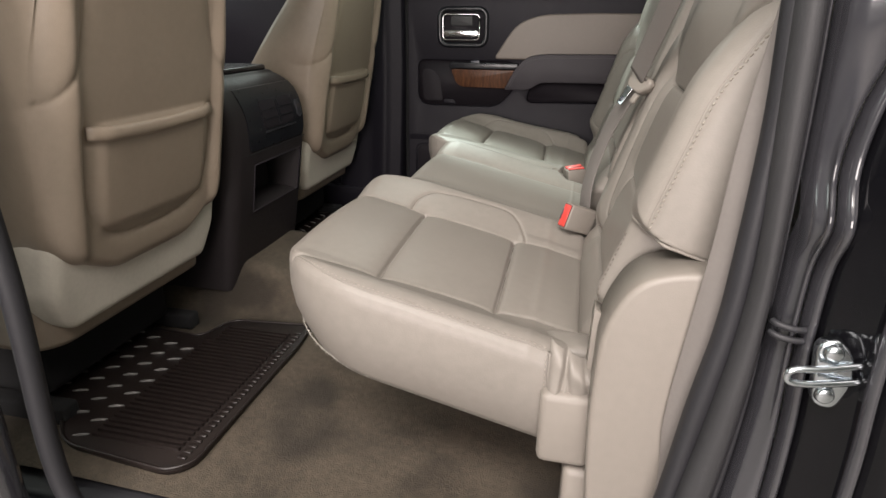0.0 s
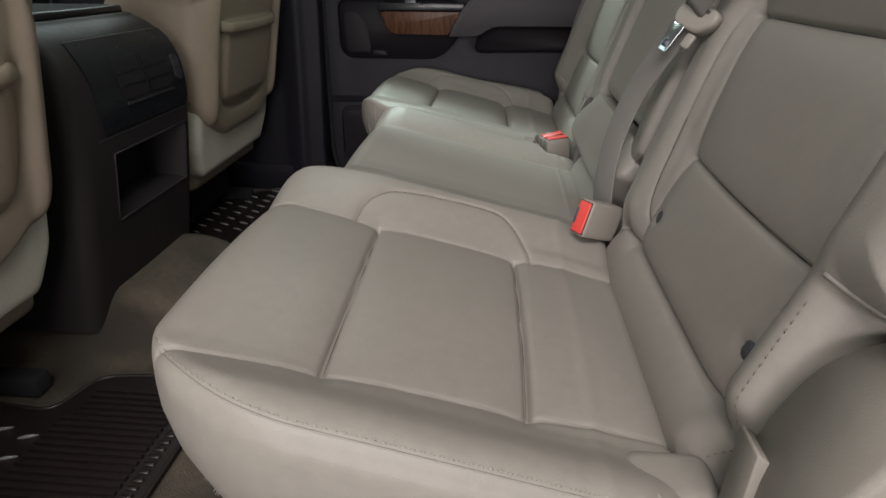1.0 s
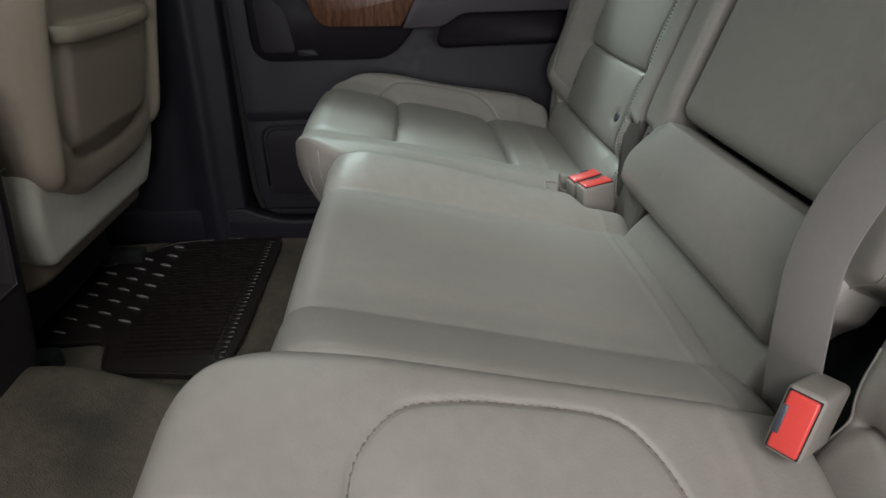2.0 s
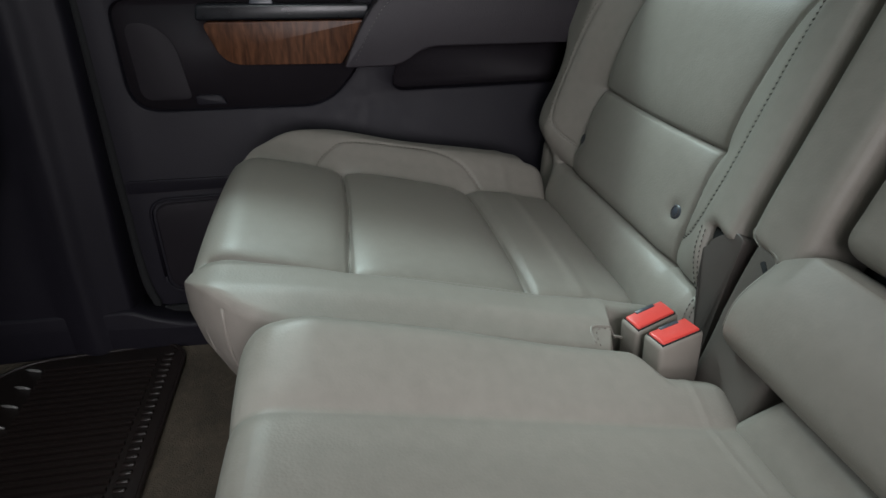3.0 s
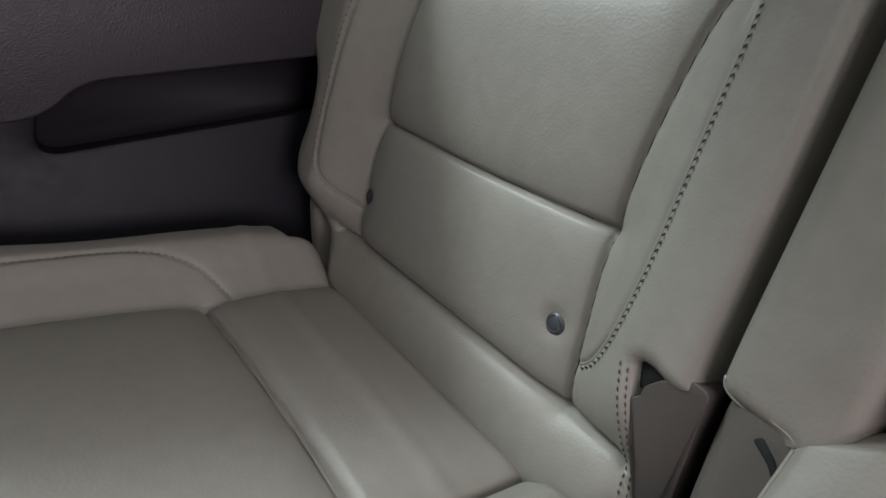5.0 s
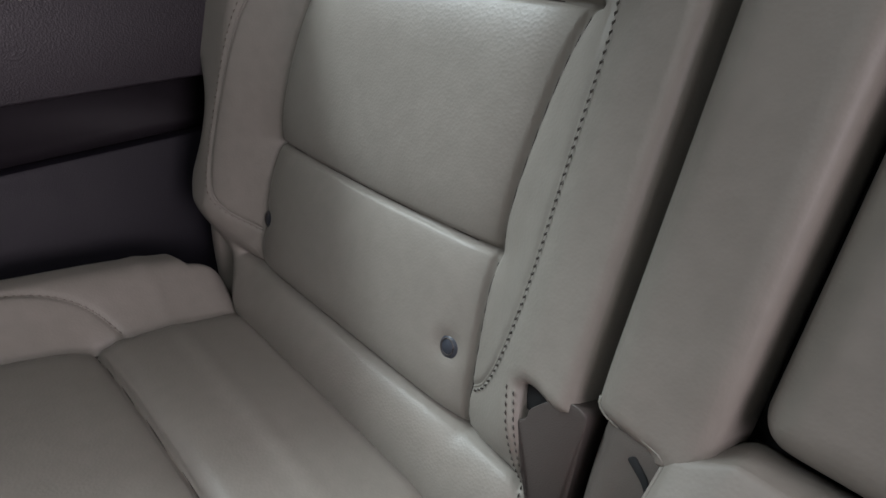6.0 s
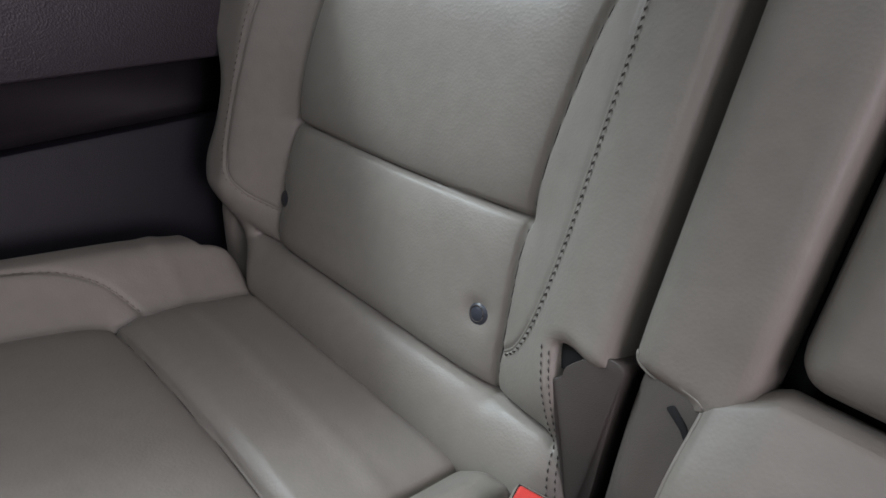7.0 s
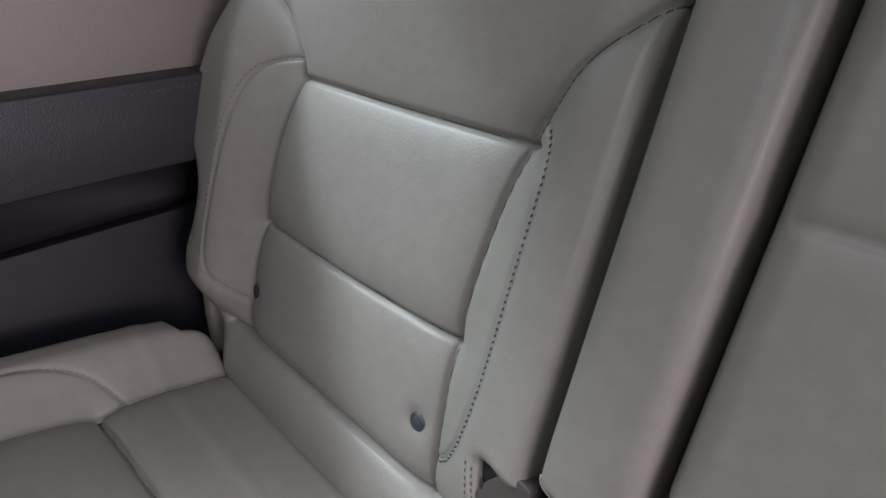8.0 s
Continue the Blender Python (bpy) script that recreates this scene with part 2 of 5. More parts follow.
def to_lines(q, lines):
    """The distance of points q (n, 2) to each of the lines."""
    out = []
    for line in lines:
        best = np.full(len(q), 1e9)
        for a, b in zip(line[:-1], line[1:]):
            ab = b - a
            t = np.clip(((q - a) @ ab) / (ab @ ab + 1e-12), 0, 1)
            best = np.minimum(best, ((q - a - t[:, None] * ab) ** 2).sum(1))
        out.append(np.sqrt(best))
    return out


def step(x):
    x = np.clip(x, 0, 1)
    return x * x * (3 - 2 * x)


class Pad:
    """An upholstered pad: a rounded top over (u, v), drawn in at its seams, with a skirt down its sides.
    at(u, v, h): arrays to points. seams: (line, pull, reach, groove)."""

    def __init__(self, at, u0, u1, vlo, vhi, base, seams, radii, depth, bulge=0.006, res=0.0028, corner=0.03, tuck=0.0, pins=None, stepped=False):
        self.at, self.u0, self.u1, self.vlo, self.vhi, self.base = at, u0, u1, vlo, vhi, base
        self.seams = [(np.array(line, float), *rest) for line, *rest in seams]
        self.radii, self.depth, self.bulge, self.res, self.corner, self.tuck, self.pins, self.stepped = radii, depth, bulge, res, corner, tuck, pins, stepped

    def bounds(self, u):
        inset = np.zeros_like(u)
        c = self.corner if isinstance(self.corner, tuple) else (self.corner,) * 4
        lo, hi = self.vlo(u), self.vhi(u)
        for d, a, b in ((u - self.u0, c[0], c[1]), (self.u1 - u, c[2], c[3])):
            lo = lo + a * (1 - np.sqrt(1 - np.clip(1 - d / a, 0, 1) ** 2))
            hi = hi - b * (1 - np.sqrt(1 - np.clip(1 - d / b, 0, 1) ** 2))
        return lo, hi

    def height(self, u, v):
        shape = np.shape(u)
        u, v = np.ravel(u), np.ravel(v)
        h = self.base(u, v).astype(float)
        q = np.stack([u, v], 1)
        for (line, pull, reach, groove), d in zip(self.seams, to_lines(q, [s[0] for s in self.seams])):
            h -= pull * np.exp(-d / reach) + groove * np.exp(-((d / 0.0022) ** 2))
        lo, hi = self.bounds(u)
        r = self.radii
        dlo, dhi = v - lo, hi - v
        if self.stepped:
            us = np.linspace(self.u0 + 1e-4, self.u1 - 1e-4, 200)
            el, eh = self.bounds(us)
            dlo, dhi = to_lines(q, [np.stack([us, el], 1), np.stack([us, eh], 1)])
        e = [np.clip(1 - d / k, 0, 1) for d, k in ((u - self.u0, r[0]), (self.u1 - u, r[1]), (dlo, r[2]), (dhi, r[3]))]
        drop = sum((k * (1 - np.sqrt(1 - x * x))) ** 3 for x, k in zip(e, r))
        return (h - np.cbrt(drop)).reshape(shape)

    def spots(self, line, lift=0.0):
        line = np.array(line, float)
        return np.stack(self.at(line[:, 0], line[:, 1], self.height(line[:, 0], line[:, 1]) + lift), 1)

    def edge_line(self, du, dv, n=12):
        """The line down the side that faces (du, dv), once the mesh is made."""
        lu, lv, lh, nrm = self.loop
        k = int(np.argmax(nrm[:, 0] * du + nrm[:, 1] * dv))
        f = np.linspace(0.0, 0.97, n)
        o = self.bulge * np.sin(math.pi * f) - self.tuck * f * f
        return np.stack(self.at(lu[k] + nrm[k, 0] * o, lv[k] + nrm[k, 1] * o, lh[k] + (-self.depth - lh[k]) * f), 1)

    def ticks(self, a, b, res, r0, r1):
        """Steps from 0 to 1, closer at the rounded ends."""
        n = max(6, int((b - a) / res))
        t = np.linspace(0, 1, n)
        edge0, edge1 = r0 / (b - a), r1 / (b - a)
        extra = [edge0 * (1 - math.cos(x)) for x in np.linspace(0, 1.2, 7)] + [1 - edge1 * (1 - math.cos(x)) for x in np.linspace(0, 1.2, 7)]
        return np.unique(np.round(np.concatenate([t, extra]), 6))

    def mesh(self):
        r = self.radii
        us = self.u0 + (self.u1 - self.u0) * self.ticks(self.u0, self.u1, self.res, r[0], r[1])
        lo, hi = self.bounds(us)
        w = float(hi.max() - lo.min())
        ts = self.ticks(0, w, self.res, r[2], r[3])
        U = np.repeat(us[:, None], len(ts), 1)
        pin = self.pins or (0.5 * (lo.min() + hi.max()),) * 2
        ref = lo.min() + (hi.max() - lo.min()) * ts[None] + 0 * lo[:, None]
        a = np.maximum(pin[0], lo + 0.4 * (pin[0] - lo.min()))[:, None]
        b = np.minimum(pin[1], hi - 0.4 * (hi.max() - pin[1]))[:, None]
        l, m = lo[:, None], hi[:, None]
        V = a + (ref - pin[0]) * (b - a) / (pin[1] - pin[0] + 1e-9)
        V = np.where(ref < pin[0], l + (ref - lo.min()) * (a - l) / (pin[0] - lo.min()), V)
        V = np.where(ref > pin[1], m - (hi.max() - ref) * (m - b) / (hi.max() - pin[1]), V)
        H = self.height(U, V)
        top = np.stack(self.at(U.ravel(), V.ravel(), H.ravel()), 1)
        nu, nv = len(us), len(ts)
        verts = top.tolist()
        faces = [(i * nv + j, (i + 1) * nv + j, (i + 1) * nv + j + 1, i * nv + j + 1) for i in range(nu - 1) for j in range(nv - 1)]
        loop = [(0, j) for j in range(nv)] + [(i, nv - 1) for i in range(1, nu)] + [(nu - 1, j) for j in range(nv - 2, -1, -1)] + [(i, 0) for i in range(nu - 2, 0, -1)]
        lu, lv = np.array([U[k] for k in loop]), np.array([V[k] for k in loop])
        lh = np.array([H[k] for k in loop])
        nrm = np.stack([np.roll(lv, 1) - np.roll(lv, -1), np.roll(lu, -1) - np.roll(lu, 1)], 1)
        for _ in range(6):
            nrm = nrm + np.roll(nrm, 1, 0) + np.roll(nrm, -1, 0)
            nrm /= np.linalg.norm(nrm, axis=1)[:, None] + 1e-12
        cen = np.array([lu.mean(), lv.mean()])
        if ((np.stack([lu, lv], 1) - cen) * nrm).sum() < 0:
            nrm = -nrm
        self.loop = (lu, lv, lh, nrm)
        prev = [i * nv + j for i, j in loop]
        for f in (0.08, 0.25, 0.5, 0.75, 0.92, 1.0):
            off = self.bulge * math.sin(math.pi * f) - self.tuck * f * f
            bottom = self.base(lu, lv) * 0 - self.depth
            hh = lh + (bottom - lh) * f
            pts = np.stack(self.at(lu + nrm[:, 0] * off, lv + nrm[:, 1] * off, hh), 1)
            start = len(verts)
            verts += pts.tolist()
            now = list(range(start, start + len(loop)))
            n = len(loop)
            faces += [(prev[k], now[k], now[(k + 1) % n], prev[(k + 1) % n]) for k in range(n)]
            prev = now
        faces.append(tuple(prev))
        bm = bmesh.new()
        vs = [bm.verts.new(p) for p in verts]
        for f in faces:
            try:
                bm.faces.new([vs[k] for k in f])
            except ValueError:
                pass
        bmesh.ops.recalc_face_normals(bm, faces=bm.faces)
        return bm


def stitches(points, length=0.0042, gap=0.0026, r=0.0007, lean=0.0, up=(0, 0, 1)):
    """Short threads along a line of points."""
    p = np.array(points, float)
    seg = np.linalg.norm(np.diff(p, axis=0), axis=1)
    s = np.concatenate([[0], np.cumsum(seg)])
    verts, faces = [], []
    x = 0.0
    while x + length < s[-1]:
        a = np.array([np.interp(x, s, p[:, k]) for k in range(3)])
        b = np.array([np.interp(x + length, s, p[:, k]) for k in range(3)])
        t = (b - a) / (np.linalg.norm(b - a) + 1e-12)
        sd = np.cross(t, up)
        sd /= np.linalg.norm(sd) + 1e-12
        hg = np.cross(sd, t)
        a, b = a - sd * lean, b + sd * lean
        k = len(verts)
        m = (a + b) / 2 + hg * r * 0.6
        verts += [a, b] + [m + sd * r, m + hg * r, m - sd * r, m - hg * r]
        for i in range(4):
            j = (i + 1) % 4
            faces += [(k, k + 2 + i, k + 2 + j), (k + 1, k + 2 + j, k + 2 + i)]
        x += length + gap
    return [tuple(v) for v in verts], faces


def cord(points, r=0.0016, n=6, up=(0, 0, 1)):
    return sweep(points, ring(r, n), up)


# ---------------------------------------------------------------- shop and cab shell
DOOR_Y, FLOOR_Z = 0.835, 0.02
tagged(part("ground", block((-9, -9, -0.85), (9, 9, -0.75), 0), SHOP_FLOOR), "grey concrete shop floor under the truck", "floor", kind="structure")
tagged(part("shop_ceiling", block((-7, -7, 3.6), (7, 7, 3.75), 0), SHOP_WALL), "white painted shop ceiling", "ceiling", kind="structure")
for nm, lo, hi in (("wall_east", (7, -7, -0.75), (7.15, 7, 3.6)), ("wall_west", (-7.15, -7, -0.75), (-7, 7, 3.6)),
                   ("wall_north", (-7, 7, -0.75), (7, 7.15, 3.6)), ("wall_south", (-7, -7.15, -0.75), (7, -7, 3.6))):
    tagged(part(nm, block(lo, hi, 0), SHOP_WALL), "plain pale painted shop wall", "wall", kind="structure")

# roof, rear wall with its window opening, far side above the belt line
tagged(part("ceiling", slab(rounded_outline([(-1.15, -0.72), (0.42, -0.72), (0.42, 0.72), (-1.15, 0.72)], 0.12), lambda a, b, h: (a, b, 1.24 - h), 0.05, 0.01), HEADLINER),
       "beige fabric headliner of the cab", "ceiling", kind="structure")
for nm, lo, hi in (("rear_wall_lower", (0.40, -0.84, 0.0), (0.45, 0.84, 0.92)), ("rear_pillar_a", (0.40, -0.80, 0.92), (0.45, -0.62, 1.24)),
                   ("rear_pillar_b", (0.40, 0.62, 0.92), (0.45, 0.80, 1.24))):
    tagged(part(nm, block(lo, hi, 0.008), HEADLINER), "beige trim of the cab's rear wall", "trim", kind="structure")
tagged(part("dash", block((-1.75, -0.8, 0.1), (-1.55, 0.8, 0.84), 0.05, 4), DARK_PLASTIC), "dark cocoa dashboard ahead of the front seats", "dashboard", kind="structure")

# housing added to go with the assumed dome lamp
dome = thing("assumed_dome_light", (-0.42, 0.28, 1.24), "assumed, unseen dome housing on the beige headliner", "lamp")
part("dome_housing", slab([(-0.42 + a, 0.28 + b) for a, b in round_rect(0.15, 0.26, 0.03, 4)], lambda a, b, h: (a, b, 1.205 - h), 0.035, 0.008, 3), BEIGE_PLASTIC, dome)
# carpet with the hump over the drive line
def carpet():
    xs, ys = np.linspace(-1.5, 0.40, 96), np.linspace(-0.83, 0.83, 100)
    X, Y = np.meshgrid(xs, ys, indexing="ij")
    hump = (0.04 + 0.09 * step((-0.62 - X) / 0.25)) * (1 - step((np.abs(Y) - 0.13) / 0.12))
    Z = FLOOR_Z + hump + 0.004 * np.sin(9 * X + 3 * Y) * np.cos(7 * Y) + 0.03 * step((Y - 0.76) / 0.07)
    n = len(ys)
    verts = np.stack([X.ravel(), Y.ravel(), Z.ravel()], 1).tolist()
    return verts, [(i * n + j, (i + 1) * n + j, (i + 1) * n + j + 1, i * n + j + 1) for i in range(len(xs) - 1) for j in range(n - 1)]


tagged(part("floor", carpet(), CARPET), "worn brown carpet of the cab floor", "carpet", kind="structure")
tagged(part("underbody", block((-1.6, -0.86, -0.2), (0.45, 0.86, 0.0), 0.01), SEAL), "dark underside of the cab", "underbody", kind="structure")

# ---------------------------------------------------------------- rear bench
LEAN = math.atan(0.32)
SL, CL = math.sin(LEAN), math.cos(LEAN)


def cushion_at(sign, y0=0.0):
    def at(u, v, h):
        return u, sign * v + y0, 0.41 - 0.237 * (u + 0.33) + h
    return at


def back_at(sign):
    def at(w, v, h):
        return 0.028 + w * SL - h * CL, sign * v, 0.394 + w * CL + h * SL
    return at


def back_notched(sign):
    """As back_at, with the foot of the inner wing drawn down."""
    flat = back_at(sign)

    def at(w, v, h):
        w, v = np.asarray(w, float), np.asarray(v, float)
        return flat(w - 0.012 * step((0.296 - v) / 0.03) * (1 - step((w - 0.06) / 0.10)), v, h)
    return at


def const(c):
    return lambda u: np.full_like(np.asarray(u, float), c)


def outboard_cushion(sign, owner, near):
    keep, front, round_out = (0.6, -0.483, 0.18) if near else (0.5, -0.494, 0.19)

    def base(u, v):
        if near:
            h = 0.031 * step((0.385 - v) / 0.14) + 0.012 * step((v - 0.668) / 0.075)
        else:
            h = 0.018 * step((0.352 - v) / 0.04) - 0.014 * step((0.282 - v) / 0.05) + (0.024 + 0.012 * step((u + 0.26) / 0.2)) * step((v - 0.668) / 0.075)
        h = h + 0.003 * step((u + 0.128) / 0.012) * step((0.69 - v) / 0.02) * step((v - 0.33) / 0.02) + 0.0018 * np.exp(-((u + 0.066) / 0.009) ** 2)
        h = h * (keep + (1 - keep) * step((u + 0.48) / 0.16)) * (1 - (0.15 if near else 0.0) * step((u + 0.10) / 0.1)) + 0.006 * step((v - 0.70) / 0.04)
        return h + 0.007 * np.sin((v - 0.35) / 0.325 * math.pi).clip(0) * step((0.0 - u) / 0.06)

    def lo(u):
        return 0.236 + (0.0 * u if near else 0.058 * step((u + 0.082) / 0.022))

    def hi(u):
        return 0.778 - (0.05 * step((u + 0.02) / 0.03) if near else 0.032 * step((u + 0.034) / 0.014))

    inner_arch = curve_pts([(-0.368, 0.349), (-0.350, 0.323), (-0.312, 0.320), (-0.2, 0.316), (-0.135, 0.319), (-0.108, 0.349)])
    if near:
        inner_arch = curve_pts([(-0.350, 0.364), (-0.343, 0.324), (-0.318, 0.292), (-0.285, 0.281), (-0.243, 0.276), (-0.166, 0.276), (-0.136, 0.298), (-0.117, 0.338), (-0.110, 0.368)])
    outer_arch = curve_pts([(-0.372, 0.671), (-0.352, 0.706), (-0.312, 0.728), (-0.2, 0.735), (-0.135, 0.714), (-0.105, 0.671)])
    fold_a = curve_pts([(-0.318, 0.366), (-0.316, 0.43), (-0.313, 0.51), (-0.312, 0.60), (-0.311, 0.681)] if near else [(-0.332, 0.349), (-0.330, 0.43), (-0.328, 0.51), (-0.329, 0.60), (-0.332, 0.671)])
    fold_b = curve_pts([(-0.133, 0.366), (-0.131, 0.43), (-0.129, 0.51), (-0.127, 0.60), (-0.127, 0.673)] if near else [(-0.130, 0.349), (-0.131, 0.43), (-0.133, 0.51), (-0.136, 0.60), (-0.140, 0.671)])
    seams = [
        (fold_a, 0.008 if near else 0.012, 0.017, 0.008), (fold_b, 0.007 if near else 0.011, 0.017, 0.008),
        (np.array([(-0.47, 0.364), (-0.318, 0.366), (0.03, 0.362)]), 0.005, 0.010, 0.002) if near else (np.array([(-0.47, 0.356), (-0.33, 0.348), (0.03, 0.345)]), 0.009, 0.010, 0.006),
        (np.array([(-0.45, 0.703), (-0.31, 0.682), (-0.128, 0.674), (0.03, 0.664)]), 0.004, 0.012, 0.003) if near else (np.array([(-0.47, 0.662), (-0.33, 0.672), (-0.13, 0.675), (0.03, 0.680)]), 0.009, 0.010, 0.006),
        (inner_arch, 0.002, 0.005, 0.0022), (outer_arch, 0.0 if near else 0.002, 0.005, 0.0 if near else 0.0022),
    ]
    p = Pad(cushion_at(sign), front, 0.010, lo, hi, base, seams, (0.058 if near else 0.055, 0.018, 0.024 if near else 0.012, 0.034 if near else 0.022), 0.150 if near else 0.145, 0.004, 0.0021, (0.09 if near else 0.125, round_out, 0.012, 0.03), 0.030 if near else 0.042, (0.364, 0.674) if near else (0.345, 0.672))
    body = part("cushion", p.mesh(), LEATHER, owner)
    # dark cord in each groove, a painted stand-in for the crease's shade
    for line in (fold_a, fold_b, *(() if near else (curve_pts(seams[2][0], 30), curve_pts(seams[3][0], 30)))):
        part("seam", cord(p.spots(line, 0.0004), 0.0013, 5), THREAD_SHADE, body)
    for line in ((inner_arch,) if near else (inner_arch, outer_arch)):
        part("cushion_stitching", stitches(p.spots(line, 0.0012)), THREAD, body)
        part("seam_piping", cord(p.spots(line, -0.0002), 0.0011), THREAD if near else LEATHER, body)
    part("corner_piping", cord(p.edge_line(-0.60, -0.80), 0.0017, 6, (1, 0, 0)), LEATHER, body)
    if near:
        us = np.linspace(-0.452, -0.036, 70)
        side = p.bounds(us)[1]
        part("cushion_stitching", stitches(p.spots(np.stack([us, side - 0.0165], 1), 0.0006), 0.0055, 0.002, 0.0007), THREAD_LIGHT, body, "pale top stitching along the rim")
        part("rim_piping", cord(p.spots(np.stack([us, side - 0.0135], 1), 0.0), 0.0010), LEATHER, body)
    if not near:
        row = np.stack([np.linspace(-0.30, -0.06, 60), np.full(60, 0.3335)], 1)
        part("cushion_stitching", stitches(p.spots(row, 0.0008), 0.0042, 0.0026, 0.0007), THREAD, body)
        tab = [(-0.052, 0.262), (-0.084, 0.262), (-0.092, 0.256), (-0.092, 0.242)]
        part("tab_stitching", stitches(p.spots(curve_pts(tab, 6), 0.001), 0.004, 0.003, 0.0008), THREAD, body)
        part("tab_hem", cord(p.spots(curve_pts([(u - 0.004, v + 0.004) for u, v in tab], 6), 0.0), 0.0014), LEATHER, body)
    if near:
        side_y = lambda h: 0.7785 + 0.004 * math.sin(math.pi * min(1, max(0, -h / 0.145))) - 0.030 * (h / 0.145) ** 2
        seam = [tuple(float(c) for c in p.at(-0.036, side_y(h) + 0.0015, h)) for h in np.linspace(0.018, -0.143, 18)]
        part("side_piping", cord(seam, 0.0019, 6, (0, 1, 0)), LEATHER, body)
        part("side_stitching", stitches([(x - 0.005, y, z) for x, y, z in seam], 0.005, 0.003, 0.0009, 0, (0, -1, 0)), THREAD_LIGHT, body)
        # loose leather drawn in round the rear corner
        xs, zs = np.linspace(-0.036, 0.040, 44), np.linspace(0, 1, 48)
        X, Z = np.meshgrid(xs, zs, indexing="ij")
        low, high = 0.236 + 0.75 * (X + 0.036), 0.372 - 0.50 * (X + 0.036)
        crease = np.exp(-((X + 0.022 - 0.010 * Z) / 0.0035) ** 2) + 0.8 * np.exp(-((X + 0.002 + 0.012 * Z) / 0.004) ** 2) + 0.5 * np.exp(-((X - 0.010 - 0.016 * (1 - Z)) / 0.003) ** 2)
        Y = -0.792 + 0.011 * np.exp(-(X + 0.036) / 0.004) - 0.004 * np.sin(math.pi * Z) + 0.006 * crease + 0.022 * Z ** 10 + 0.5 * np.clip(X - 0.004, 0, 1) ** 1.3 + 0.02 * (1 - Z) ** 4 - 0.003 * np.sin(9 * Z + 60 * X)
        Z = low + (high - low) * Z
        n = len(zs)
        part("corner_flap", (np.stack([X.ravel(), Y.ravel(), Z.ravel()], 1).tolist(), [(i * n + j, (i + 1) * n + j, (i + 1) * n + j + 1, i * n + j + 1) for i in range(len(xs) - 1) for j in range(n - 1)]), LEATHER, body, "creased loose leather at the rear corner")
        # frayed lining along the lower edge
        rnd = random.Random(4)
        verts, faces = [], []
        for k in range(420):
            u = front + 0.02 + rnd.random() ** 1.0 * 0.40
            out = float(p.bounds(np.array([u]))[1][0]) - 0.029
            a = np.array([float(c) for c in p.at(u, out, -0.143)])
            ln, lean = 0.0015 + 0.0045 * rnd.random() ** 3, rnd.uniform(-0.004, 0.004)
            i0 = len(verts)
            verts += [tuple(a + (0.0006, 0, 0)), tuple(a - (0.0006, 0, 0)), tuple(a + (lean, rnd.uniform(-0.003, 0.001), -ln)), tuple(a + (lean, 0.001, -ln * 0.8))]
            faces += [(i0, i0 + 1, i0 + 2), (i0, i0 + 1, i0 + 3), (i0, i0 + 2, i0 + 3), (i0 + 1, i0 + 2, i0 + 3)]
        tagged(part("frayed_lining", (verts, faces), LINING, body, "frayed white lining threads"), kind="stuff")
        us = np.linspace(front + 0.015, -0.06, 60)
        hem = [tuple(float(c) for c in p.at(u, float(p.bounds(np.array([u]))[1][0]) - 0.0295, -0.144)) for u in us]
        part("lining_edge", cord(hem, 0.0008, 5), LINING, body, "white lining edge")
    return p


WING_EDGE = curve_pts([(-0.10, 0.700), (-0.045, 0.716), (-0.02, 0.738), (0.009, 0.768), (0.036, 0.785), (0.066, 0.790), (0.105, 0.781), (0.14, 0.781), (0.165, 0.793), (0.19, 0.815), (0.225, 0.825), (0.27, 0.818), (0.32, 0.800), (0.40, 0.775), (0.62, 0.755)], 8)


